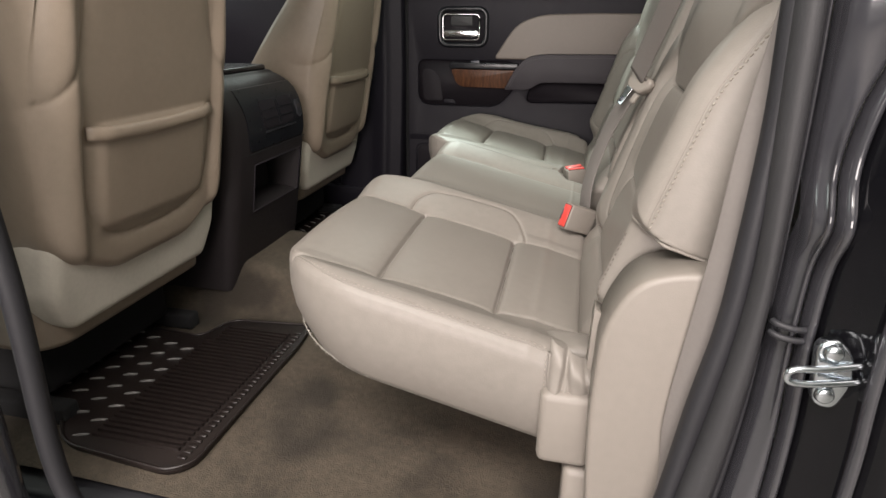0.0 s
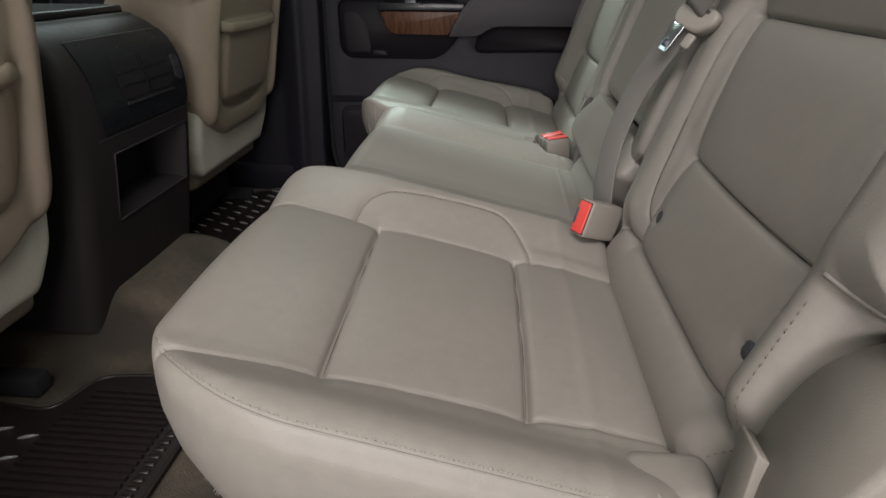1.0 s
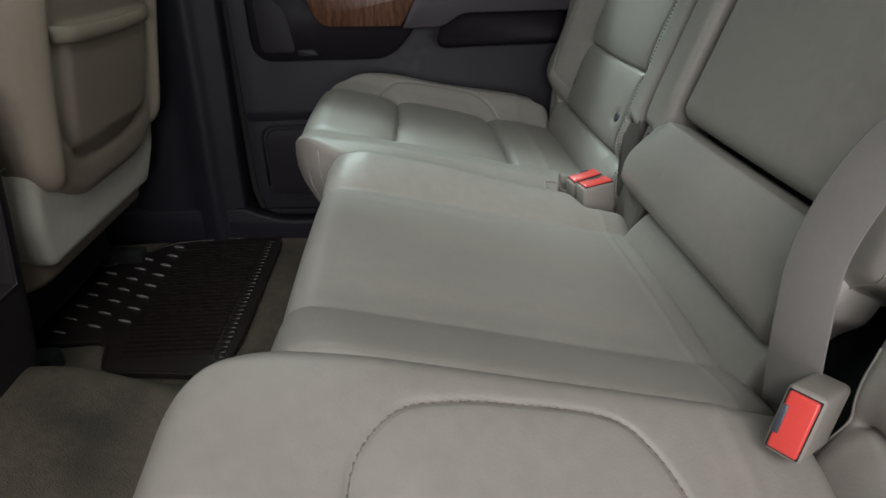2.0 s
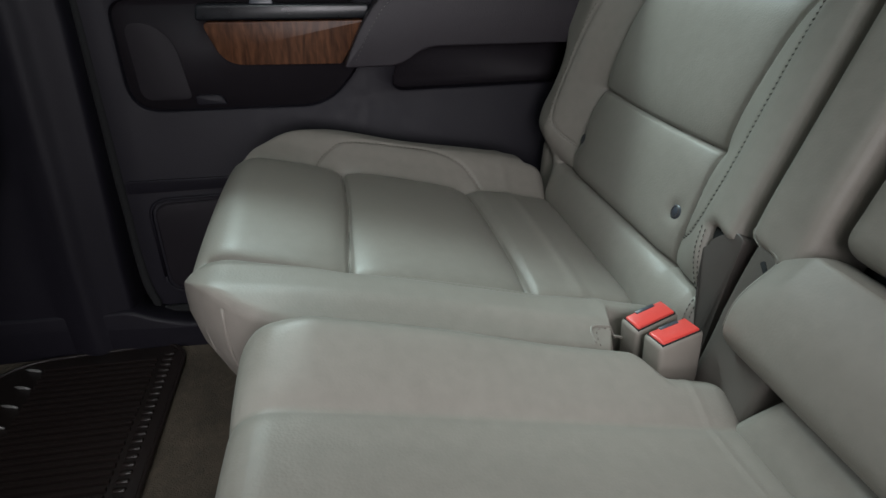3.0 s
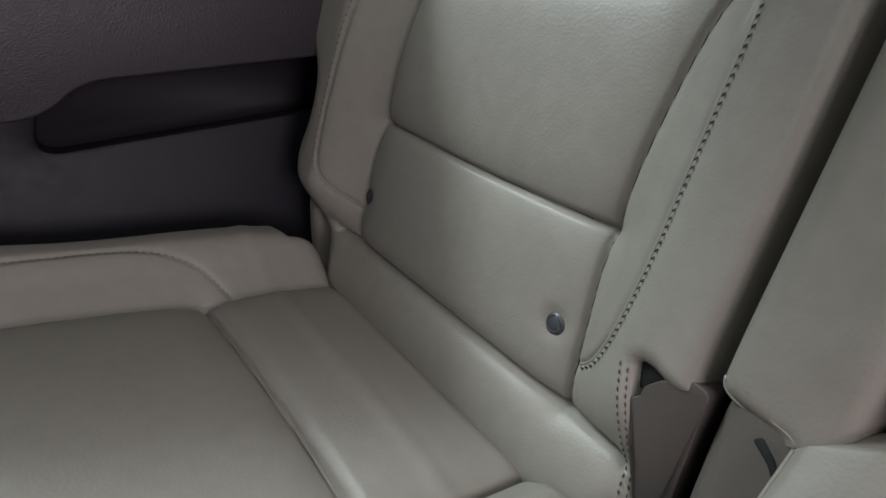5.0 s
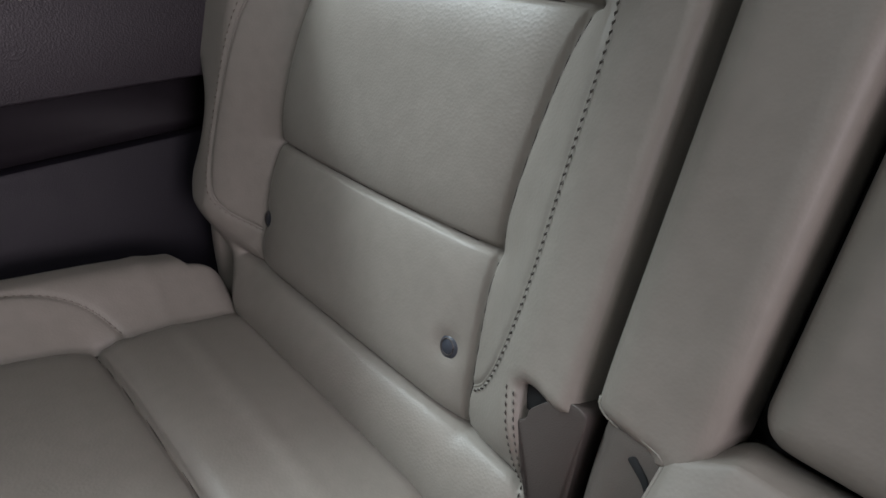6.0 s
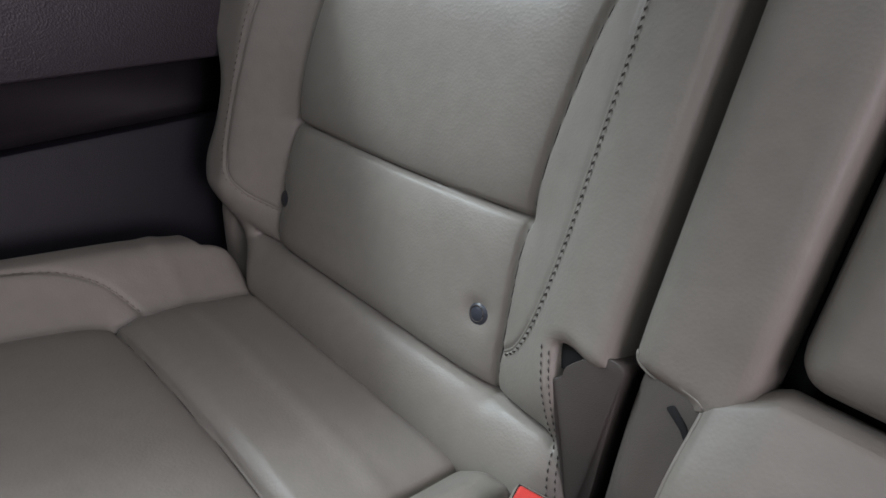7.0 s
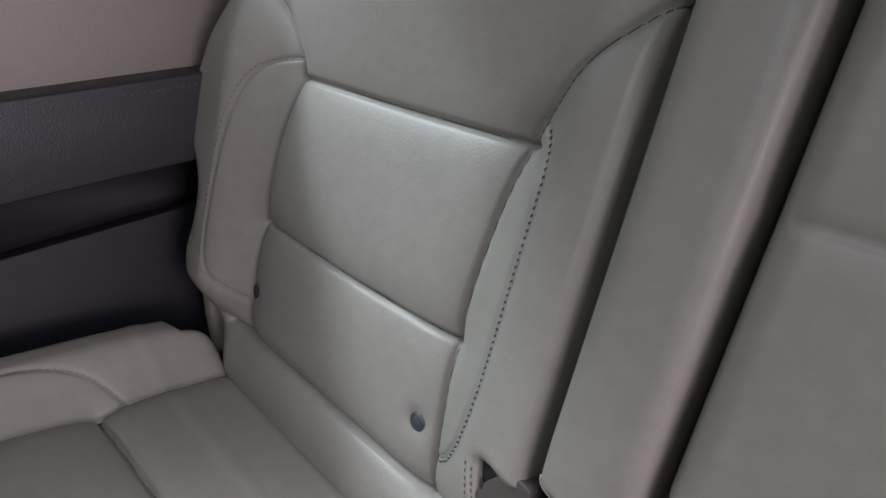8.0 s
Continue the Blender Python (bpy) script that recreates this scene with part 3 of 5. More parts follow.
def outboard_back(sign, owner, near):
    def base(w, v):
        inner = step((0.343 - v) / 0.05) * 0.013
        outer = step((v - 0.668) / 0.065) * 0.034
        lift = step((w + 0.02) / 0.06)
        roll = 0.008 * np.sin(np.clip((w + 0.10) / 0.10, 0, 1) * math.pi) * step((v - 0.262) / 0.03)
        top = 0.02 * step((w - 0.30) / 0.12)
        return (inner + outer) * lift * (1 - 0.6 * step((w - 0.3) / 0.12)) + roll + top * step(1 - np.abs(v - 0.505) / 0.3)

    def lo(w):
        if near:
            return 0.270 - 0.014 * step((w - 0.02) / 0.12)
        return 0.296 + 0.38 * np.clip(w - 0.055, -0.1, 0.005) - 0.039 * step((w - 0.062) / 0.012)

    def hi(w):
        if near:
            return 0.715 + 0.025 * step((w + 0.05) / 0.06) + 0.056 * step((w - 0.136) / 0.016)
        return np.interp(w, WING_EDGE[:, 0], WING_EDGE[:, 1])

    pan_in = curve_pts([(-0.007, 0.345), (0.060, 0.353), (0.129, 0.361), (0.22, 0.354), (0.298, 0.342), (0.330, 0.326), (0.365, 0.303), (0.399, 0.262), (0.42, 0.236)])
    pan_out = curve_pts([(0.0, 0.666), (0.129, 0.672), (0.22, 0.664), (0.298, 0.648), (0.330, 0.656), (0.365, 0.684), (0.399, 0.735), (0.42, 0.77)])
    wing_in = curve_pts([(0.028, 0.346), (0.040, 0.335), (0.07, 0.326), (0.132, 0.320), (0.22, 0.317), (0.275, 0.317), (0.305, 0.323), (0.318, 0.334)])
    wing_out = curve_pts([(0.030, 0.672), (0.040, 0.705), (0.062, 0.725), (0.122, 0.730), (0.22, 0.722), (0.28, 0.705), (0.306, 0.685), (0.316, 0.655)])
    if near:
        wing_out = np.array([(w, float(hi(np.array([w]))[0]) - 0.010) for w in np.linspace(0.156, 0.50, 40)])
    seams = [
        (np.array([(-0.007, 0.285), (-0.007, 0.42), (-0.007, 0.51), (-0.007, 0.6), (-0.007, 0.70)]), 0.011, 0.010, 0.008),
        (curve_pts([(0.129, 0.361), (0.127, 0.45), (0.126, 0.51), (0.127, 0.58), (0.129, 0.672)]), 0.011, 0.022, 0.006),
        (curve_pts([(0.298, 0.337), (0.297, 0.45), (0.297, 0.51), (0.298, 0.58), (0.298, 0.648)]), 0.011, 0.022, 0.006),
        (pan_in, 0.008, 0.016, 0.004), (pan_out, 0.008, 0.016, 0.004),
        (wing_in, 0.002, 0.006, 0.0016), (wing_out, 0.002, 0.006, 0.0016),
    ]
    dimples = [(0.046, 0.376), (0.046, 0.661)]
    q = Pad(back_notched(sign), -0.095, 0.62, lo, hi, lambda w, v: base(w, v) - sum(0.005 * np.exp(-((w - a) ** 2 + (v - b) ** 2) / 0.012 ** 2) for a, b in dimples),
            seams, (0.025, 0.05, 0.013, 0.046 if near else 0.034), 0.075, 0.004, 0.0021, (0.012, 0.03, 0.03, 0.03), 0.0, (0.347, 0.662), True)
    body = part("backrest", q.mesh(), LEATHER, owner)
    up = (-CL, 0, SL)
    # cords darken these grooves where shade would gather
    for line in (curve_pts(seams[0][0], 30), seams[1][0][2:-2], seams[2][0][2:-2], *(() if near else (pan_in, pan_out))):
        part("seam", cord(q.spots(line, 0.0002), 0.0011, 5, up), THREAD_SHADE, body)
    if not near:
        part("backrest_stitching", stitches(q.spots(wing_in[:-4] + (0, -0.004), 0.0010), 0.0036, 0.0019, 0.0012, 0.0007, up), THREAD_SHADE, body)
    part("backrest_stitching", stitches(q.spots(wing_out + (0, 0.004), 0.0001 if near else 0.0005), 0.0062 if near else 0.0044, 0.0010 if near else 0.003, 0.0014 if near else 0.0007, 0.0012 if near else 0.0004, up), THREAD_LIGHT if near else THREAD, body)
    ws = np.linspace(-0.05, 0.060, 30)
    if near:
        part("hem_piping", cord(q.spots(np.stack([ws, q.bounds(ws)[0] + 0.006], 1), 0.0), 0.0013, 6, up), LEATHER, body)
    else:
        for inset in (0.005, 0.0105):
            part("hem_stitching", stitches(q.spots(np.stack([ws, q.bounds(ws)[0] + inset], 1), 0.0004), 0.0042, 0.0014, 0.0008, 0.0, up), THREAD_SHADE, body)
    if not near:
        # no hole is cut: a black block gives its darkness
        part("clip_hole_inlay", block((-0.003, -0.003, -0.004), (0.003, 0.004, 0.0004), 0.001, 1, Matrix.Translation(q.spots([(0.192, 0.806)], 0.0)[0])), SHADE_BLACK, body, "small black inlay standing in for a clip hole")
    if near:
        hem = [(0.148, 0.728), (0.146, 0.745), (0.1465, 0.765), (0.148, 0.782)]
        pts = [tuple(c) for c in q.spots(hem, 0.0)] + [tuple(float(x) for x in q.at(0.147, 0.797, h)) for h in (-0.012, -0.03, -0.05, -0.072)]
        part("wing_piping", cord(curve_pts(pts, 5), 0.0022, 6, (0, 1, 0)), LEATHER, body)
        tail = np.stack([np.linspace(-0.05, 0.13, 40), q.bounds(np.linspace(-0.05, 0.13, 40))[1] - 0.014], 1)
        part("tail_stitching", stitches(q.spots(tail, 0.0006), 0.0048, 0.003, 0.0008, 0.0, up), THREAD, body)
    part("seam_piping", cord(q.spots(wing_in[:28] if near else wing_in[:-5], 0.0), 0.0011 if near else 0.0013, 6, up), THREAD_SHADE if near else LEATHER, body)
    part("seam_piping", cord(q.spots(wing_out, 0.0), 0.0013, 6, up), LEATHER, body)
    for a, b in dimples:
        c = Vector(q.spots([(a, b)], 0.0008)[0])
        n = Vector((-CL, 0, SL))
        turn = n.to_track_quat("Z", "Y").to_matrix().to_4x4()
        bm = bmesh.new()
        bmesh.ops.create_cone(bm, cap_ends=True, segments=20, radius1=0.0105, radius2=0.009, depth=0.003)
        bmesh.ops.bevel(bm, geom=[e for e in bm.edges if e.calc_face_angle(0) > 0.5], offset=0.0007, segments=2, affect="EDGES")
        bmesh.ops.transform(bm, matrix=Matrix.Translation(c) @ turn, verts=bm.verts)
        button = part("anchor_button", bm, TAG, body, "round dark grey child-seat anchor tag")
        verts, faces = sweep([c + turn @ Vector((0.0065 * math.cos(t), 0.0065 * math.sin(t), 0.0016)) for t in np.linspace(0, 2 * math.pi, 17)], ring(0.0005, 5), n)
        part("button_emblem", (verts, faces), GREY_PLASTIC, button)
    return q


bench_wide = thing("rear_bench_seat", (-0.2, -0.25, FLOOR_Z), "beige leather two-place section of the rear bench seat", "seat")
bench_narrow = thing("rear_bench_seat", (-0.2, 0.5, FLOOR_Z), "beige leather single-place section of the rear bench by the door", "seat")
PADS = {}
for sign, owner, near in ((-1, bench_wide, True), (1, bench_narrow, False)):
    PADS[sign] = (outboard_cushion(sign, owner, near), outboard_back(sign, owner, near))


def centre_cushion():
    def base(u, v):
        return np.where(v > 0, 0.034, 0.022) * step((np.abs(v) - 0.105) / 0.125) * step((u + 0.46) / 0.10) * (1 - 0.2 * step((u + 0.28) / 0.15)) - 0.006 + 0.004 * np.cos(np.clip(v / 0.145, -1, 1) * 1.5)
    seams = [(np.array([(-0.028, -0.23), (-0.028, 0.23)]), 0.0, 0.01, -0.0016),
             (np.array([(-0.44, -0.147), (0.02, -0.150)]), 0.004, 0.014, 0.0), (np.array([(-0.44, 0.140), (0.02, 0.146)]), 0.007, 0.012, 0.0)]
    p = Pad(cushion_at(1), -0.428, 0.022, const(-0.234), lambda u: 0.234 - 0.030 * step((u + 0.075) / 0.03), base, seams, (0.036, 0.03, 0.014, 0.028), 0.15, 0.004, 0.0034, (0.03, 0.03, 0.03, 0.03), 0.02)
    part("centre_cushion", p.mesh(), LEATHER, bench_wide)
    # lower pad, side strips and the folding armrest of the middle place
    flat = back_at(1)

    def low_at(w, v, h):
        return flat(w - 0.6 * np.clip(np.abs(v) - 0.17, 0, 1) * step(w / 0.09), v, h)

    def strip_at(s):
        return lambda w, v, h: back_at(s)(w - 0.6 * np.clip(v - 0.17, 0, 1) * (1 - step((w - 0.09) / 0.14)), v, h)

    low = Pad(low_at, -0.024, 0.094, lambda w: -0.190 - 0.026 * step((w + 0.02) / 0.09), const(0.203),
              lambda w, v: 0.010 + 0.022 * np.sin(np.clip((w + 0.045) / 0.138, 0, 1) * math.pi), [], (0.030, 0.003, 0.018, 0.010), 0.03, 0.002, 0.0035, (0.03, 0.02, 0.004, 0.004))
    part("centre_backrest_pad", low.mesh(), LEATHER, bench_wide)
    hem = np.stack([np.linspace(0.0, 0.088, 30), low.bounds(np.linspace(0.0, 0.088, 30))[1] - 0.002], 1)
    part("pad_piping", cord(low.spots(hem, 0.0), 0.0013, 6, (-CL, 0, SL)), LEATHER, bench_wide)
    # soft roll that closes the gap between the cushion and the pad
    roll = Pad(flat, -0.110, -0.020, const(-0.185), lambda w: 0.150 - 0.45 * np.clip(w + 0.06, -0.05, 0.05), lambda w, v: 0.001 + 0.006 * np.sin(np.clip((w + 0.11) / 0.09, 0, 1) * math.pi), [], (0.02, 0.014, 0.01, 0.014), 0.05, 0.003, 0.004, 0.008)
    part("centre_backrest_roll", roll.mesh(), LEATHER, bench_wide)
    for s, a, b in ((1, 0.181, 0.250), (-1, 0.172, 0.237)):
        strip = Pad(strip_at(s), 0.088, 0.62, const(a), lambda w: b - (0.037 if s > 0 else 0.022) * (1 - step((w - 0.089) / 0.034)), lambda w, v: 0.010 + 0.005 * step((w - 0.09) / 0.06), [], (0.003, 0.04, 0.014, 0.018), 0.06, 0.003, 0.004, 0.003)
        part("centre_side_strip", strip.mesh(), LEATHER, bench_wide)
        sw = np.linspace(0.0895, 0.124, 14)
        part("strip_piping", cord(strip.spots(np.stack([sw, strip.bounds(sw)[1] - 0.003], 1), 0.0), 0.0013, 6, (-CL, 0, SL)), LEATHER, bench_wide)
    arm = Pad(back_at(1), 0.102, 0.62, const(-0.162), const(0.172),
              lambda w, v: 0.004 + 0.004 * np.cos(v * 9), [(np.array([(0.30, -0.16), (0.30, 0.16)]), 0.004, 0.012, 0.002)], (0.026, 0.04, 0.02, 0.02), 0.065, 0.003, 0.0035, 0.022)
    part("folding_armrest", arm.mesh(), LEATHER, bench_wide, "folded-up leather centre armrest")


centre_cushion()


def board(y0, y1, w0, w1, h0, h1):
    at = back_at(1)
    bm = bmesh.new()
    vs = [bm.verts.new([float(c) for c in at(w, v, h)]) for w in (w0, w1) for v in (y0, y1) for h in (h0, h1)]
    for f in ((0, 1, 3, 2), (4, 6, 7, 5), (0, 4, 5, 1), (2, 3, 7, 6), (0, 2, 6, 4), (1, 5, 7, 3)):
        bm.faces.new([vs[k] for k in f])
    bmesh.ops.recalc_face_normals(bm, faces=bm.faces)
    return bm


# black boards added so the gaps between pads look shaded
part("gap_backing", board(-0.72, 0.235, -0.09, 0.62, -0.11, -0.070), SHADE_BLACK, bench_wide, "black board behind the pads that darkens their gaps", smooth=False)
part("gap_backing", board(0.262, 0.72, -0.09, 0.62, -0.11, -0.070), SHADE_BLACK, bench_narrow, "black board behind the pads that darkens their gaps", smooth=False)
# frames under the cushions, standing on the floor
for owner, y0, y1 in ((bench_wide, -0.46, 0.20), (bench_narrow, 0.27, 0.62)):
    part("seat_base", block((-0.10, y0, FLOOR_Z), (0.06, y1, 0.215), 0.01), SEAL, owner, "dark seat frame under the cushion")


def hinge_cover(sign, where):
    """The moulded side cover at the outer end of a seat section."""
    pts = [(0.035, FLOOR_Z), (0.018, 0.30), (0.022, 0.435), (0.055, 0.500), (0.11, 0.517), (0.20, 0.512), (0.23, 0.40), (0.23, FLOOR_Z)]
    if sign > 0:
        pts = [(0.040, FLOOR_Z), (0.030, 0.25), (0.026, 0.34), (0.030, 0.40), (0.050, 0.42), (0.07, 0.40), (0.07, 0.30), (0.07, FLOOR_Z)]
    out = rounded_outline(pts, [0.01, 0.05, 0.05, 0.05, 0.05, 0.04, 0.05, 0.01], 6)
    cover = thing("hinge_cover", (0.1, sign * 0.8, FLOOR_Z), "moulded beige hinge cover " + where, "trim cover", "hinge covers")
    top = 0.842 if sign < 0 else 0.785
    part("cover_shell", slab(out, lambda a, b, h: (a, sign * (top + h), b), top - (0.757 if sign < 0 else 0.755), 0.026 if sign < 0 else 0.004, 5), BEIGE_PLASTIC, cover)
    if sign > 0:
        return
    out2 = rounded_outline([(0.022, FLOOR_Z), (0.012, 0.30), (0.015, 0.432), (0.040, 0.412), (0.048, 0.30), (0.055, FLOOR_Z)], 0.004, 3)
    part("cover_flange", slab(out2, lambda a, b, h: (a, sign * (0.780 + h), b), 0.03, 0.003), BEIGE_PLASTIC, cover)
    lo, hi = sorted((sign * 0.80, sign * 0.70))
    part("foot_cover", block((-0.045, lo, 0.19), (0.03, hi, 0.306), 0.012, 3), BEIGE_PLASTIC, cover)
    part("foot_cover", block((-0.005, lo, FLOOR_Z), (0.04, hi, 0.185), 0.010, 3), BEIGE_PLASTIC, cover)


part("corner_gusset", block((-0.05, -0.752, 0.272), (0.026, -0.690, 0.352), 0.016, 4), LEATHER, bench_wide, "rounded leather corner behind the loose flap")
hinge_cover(-1, "at the seat's open-door end")
hinge_cover(1, "at the seat's closed-door end")

# brackets in the gap between the two backs
gap = thing("seat_hinge_bracket", (0.05, 0.26, FLOOR_Z), "grey-brown plastic hinge bracket between the two seat backs", "bracket")
part("bracket_cover", slab(rounded_outline([(-0.14, 0.249), (-0.14, 0.27), (-0.05, 0.262), (0.0, 0.280), (0.040, 0.2935), (0.043, 0.287), (0.050, 0.288), (0.060, 0.280), (0.072, 0.262), (0.070, 0.249)], 0.005, 3),
                           lambda a, b, h: tuple(float(c) for c in back_at(1)(a, b, h + 0.008 + 0.25 * min(0.0, a - 0.02))), 0.05, 0.004, 2), GREY_PLASTIC, gap)
side_cover = Pad(back_at(1), -0.12, 0.082, const(0.150), lambda w: 0.240 + 0.004 * step((w + 0.03) / 0.09), lambda w, v: 0.006 + 0.10 * np.minimum(w, 0.0), [], (0.02, 0.012, 0.01, 0.020), 0.06, 0.002, 0.005, 0.012)
part("bracket_side_cover", side_cover.mesh(), COVER, gap, "taupe plastic cover beside the centre backrest")
# black slabs laid on top in place of a shaded opening and slot
part("bracket_gap_shade", slab([(0.046, 0.270), (0.046, 0.294), (0.062, 0.2975), (0.080, 0.2975), (0.080, 0.270)], lambda a, b, h: tuple(float(c) for c in back_at(1)(a, b, h + 0.001)), 0.03, 0), SHADE_BLACK, gap, "black slab standing in for the shaded opening over the bracket")
part("bracket_slot_inlay", slab(rounded_outline([(0.061, 0.2205), (0.065, 0.2165), (0.057, 0.206), (0.047, 0.200), (0.046, 0.203), (0.053, 0.2085)], 0.002, 3),
                          lambda a, b, h: tuple(side_cover.spots([(a, b)], h + 0.0012)[0]), 0.004, 0.0004, 1), SHADE_BLACK, gap, "black inlay standing in for a slot in the cover")


# ---------------------------------------------------------------- belts and buckles


def buckle(m, name_label):
    """A belt buckle: a housing along z, its red button at the top."""
    ob = thing("seat_belt_buckle", m.translation, name_label, "buckle", "rear belt buckles")
    part("housing", block((-0.027, -0.0135, -0.07), (0.027, 0.0135, 0.0), 0.005, 3, m), BEIGE_PLASTIC, ob)
    # black rim and dark slot block stand in for a shaded gap and hole
    part("rim", block((-0.0238, -0.0112, -0.003), (0.0238, 0.0112, 0.0006), 0.0004, 1, m), SHADE_BLACK, ob)
    part("release_button", block((-0.0230, -0.0104, -0.006), (0.0230, 0.0104, 0.0026), 0.0022, 3, m), RED, ob, "bright red release button")
    part("slot", block((-0.011, 0.0064, -0.003), (0.012, 0.0108, 0.0031), 0.0005, 1, m), TAG, ob)
    return ob


buckle(pose(-0.033, 0.262, 0.376, 4, -10, 14), "beige belt buckle with a red button on the bench")
buckle(pose(-0.025, 0.229, 0.378, 0, -6, 14), "beige belt buckle with a red button beside its twin")
lying = Vector((-0.75, -0.56, 0.34)).normalized()
along = (Vector((0, 0, 1)) - lying * lying.z).normalized()
across = lying.cross(along)
buckle(Matrix(((along.x, across.x, lying.x, -0.038), (along.y, across.y, lying.y, -0.300), (along.z, across.z, lying.z, 0.402), (0, 0, 0, 1))), "beige belt buckle with a red button lying against the backrest")


def belt_strip(points, w, up, thick=0.0012):
    return sweep(points, round_rect(w, thick * 2, thick * 0.9, 2), up)


centre_belt = thing("centre_seat_belt", (0.02, -0.2, 0.40), "beige centre seat belt hanging over the backrest", "seat belt")


def on_back(rows):
    at = back_at(-1)
    return [tuple(float(c) for c in at(*row)) for row in rows]


line = curve_pts(on_back([(0.60, 0.53, 0.07), (0.50, 0.462, 0.062), (0.42, 0.392, 0.056), (0.34, 0.318, 0.050), (0.285, 0.272, 0.046)]), 8)
part("webbing", belt_strip(line, 0.046, (-0.70, -0.70, 0.15)), WEBBING, centre_belt)
line = curve_pts(on_back([(0.282, 0.270, 0.036), (0.22, 0.238, 0.044), (0.16, 0.214, 0.048), (0.09, 0.212, 0.046), (0.03, 0.230, 0.038), (-0.04, 0.242, 0.014)]), 8)
part("webbing", belt_strip(line, 0.044, (-0.86, -0.42, 0.2)), WEBBING, centre_belt)
TONGUE_AT = Vector((0.082, -0.269, 0.660))
TONGUE_N = Vector((-0.70, -0.46, 0.42)).normalized()
TONGUE_UP = (Vector((0.50, 0.02, 0.85)) - TONGUE_N * TONGUE_N.dot(Vector((0.50, 0.02, 0.85)))).normalized()
TONGUE_SIDE = TONGUE_UP.cross(TONGUE_N)


def on_tongue(a, b, h):
    return tuple(TONGUE_AT + TONGUE_SIDE * a * 0.86 + TONGUE_UP * b * 0.86 + TONGUE_N * h)


part("tongue_housing", slab(rounded_outline([(-0.034, 0.016), (-0.036, -0.002), (-0.026, -0.016), (0.022, -0.016), (0.040, 0.002), (0.042, 0.018), (0.030, 0.024), (-0.022, 0.024)], [0.006, 0.008, 0.008, 0.010, 0.010, 0.008, 0.006, 0.006], 5),
                            lambda a, b, h: on_tongue(a, b, h + 0.013), 0.016, 0.005, 3), BEIGE_PLASTIC, centre_belt, "beige plastic guide of the belt tongue")
# slots are not cut: dark inlays give the shade inside them
part("tongue_mouth_inlay", slab(rounded_outline([(-0.026, 0.014), (0.026, 0.014), (0.026, 0.019), (-0.026, 0.019)], 0.002, 2), lambda a, b, h: on_tongue(a, b, h + 0.0138), 0.002, 0.0), THREAD_SHADE, centre_belt, "dark inlay standing in for the webbing slot")
part("tongue_plate", slab(rounded_outline([(-0.023, -0.056), (-0.003, -0.056), (-0.001, -0.012), (-0.025, -0.012)], 0.003, 3), lambda a, b, h: on_tongue(a, b, h + 0.012), 0.0028, 0.0008), STEEL, centre_belt, "bare steel tongue plate")
part("tongue_slot_inlay", slab([(-0.013 + a, -0.044 + b) for a, b in round_rect(0.010, 0.012, 0.002, 2)], lambda a, b, h: on_tongue(a, b, h + 0.0126), 0.001, 0), TAG, centre_belt)
part("webbing_keeper", slab([(0.016 + a, -0.028 + b) for a, b in round_rect(0.016, 0.022, 0.004, 3)], lambda a, b, h: on_tongue(a, b, h + 0.009), 0.006, 0.002, 2), BEIGE_PLASTIC, centre_belt)

side_belt = thing("outboard_seat_belt", (0.13, -0.86, FLOOR_Z), "beige outboard seat belt running down beside the rear pillar", "seat belt")
line = curve_pts([(0.178, -0.835, 1.0), (0.160, -0.848, 0.80), (0.146, -0.853, 0.68), (0.139, -0.854, 0.56), (0.133, -0.854, 0.49), (0.120, -0.853, 0.33), (0.124, -0.853, 0.22), (0.100, -0.875, 0.03)], 8)
part("webbing", belt_strip(line, 0.031, (-0.35, -0.93, 0)), WEBBING, side_belt)
part("anchor_plate", block((0.075, -0.905, FLOOR_Z - 0.01), (0.125, -0.885, 0.05), 0.004), STEEL, side_belt, "steel floor anchor of the belt")

# ---------------------------------------------------------------- far rear door
def on_door(lift=0.0):
    """Outlines in (x, z); heights stand out from the door into the cab."""
    return lambda a, b, h: (a, DOOR_Y - lift - h, b)


door = thing("rear_door", (-0.2, 0.86, 0.08), "closed rear door with cocoa plastic panel, beige insert and wood trim", "car door")
# the panel is built round the map pocket, so that its opening goes through
POCKET = rounded_outline([(-0.662, 0.463), (-0.345, 0.463), (-0.285, 0.535), (-0.275, 0.60), (-0.30, 0.632), (-0.662, 0.632)], [0.05, 0.07, 0.03, 0.02, 0.02, 0.03], 6)


CUP = rounded_outline([(-0.240, 0.484), (-0.208, 0.578), (0.36, 0.578), (0.36, 0.494)], [0.03, 0.03, 0.004, 0.004], 6)


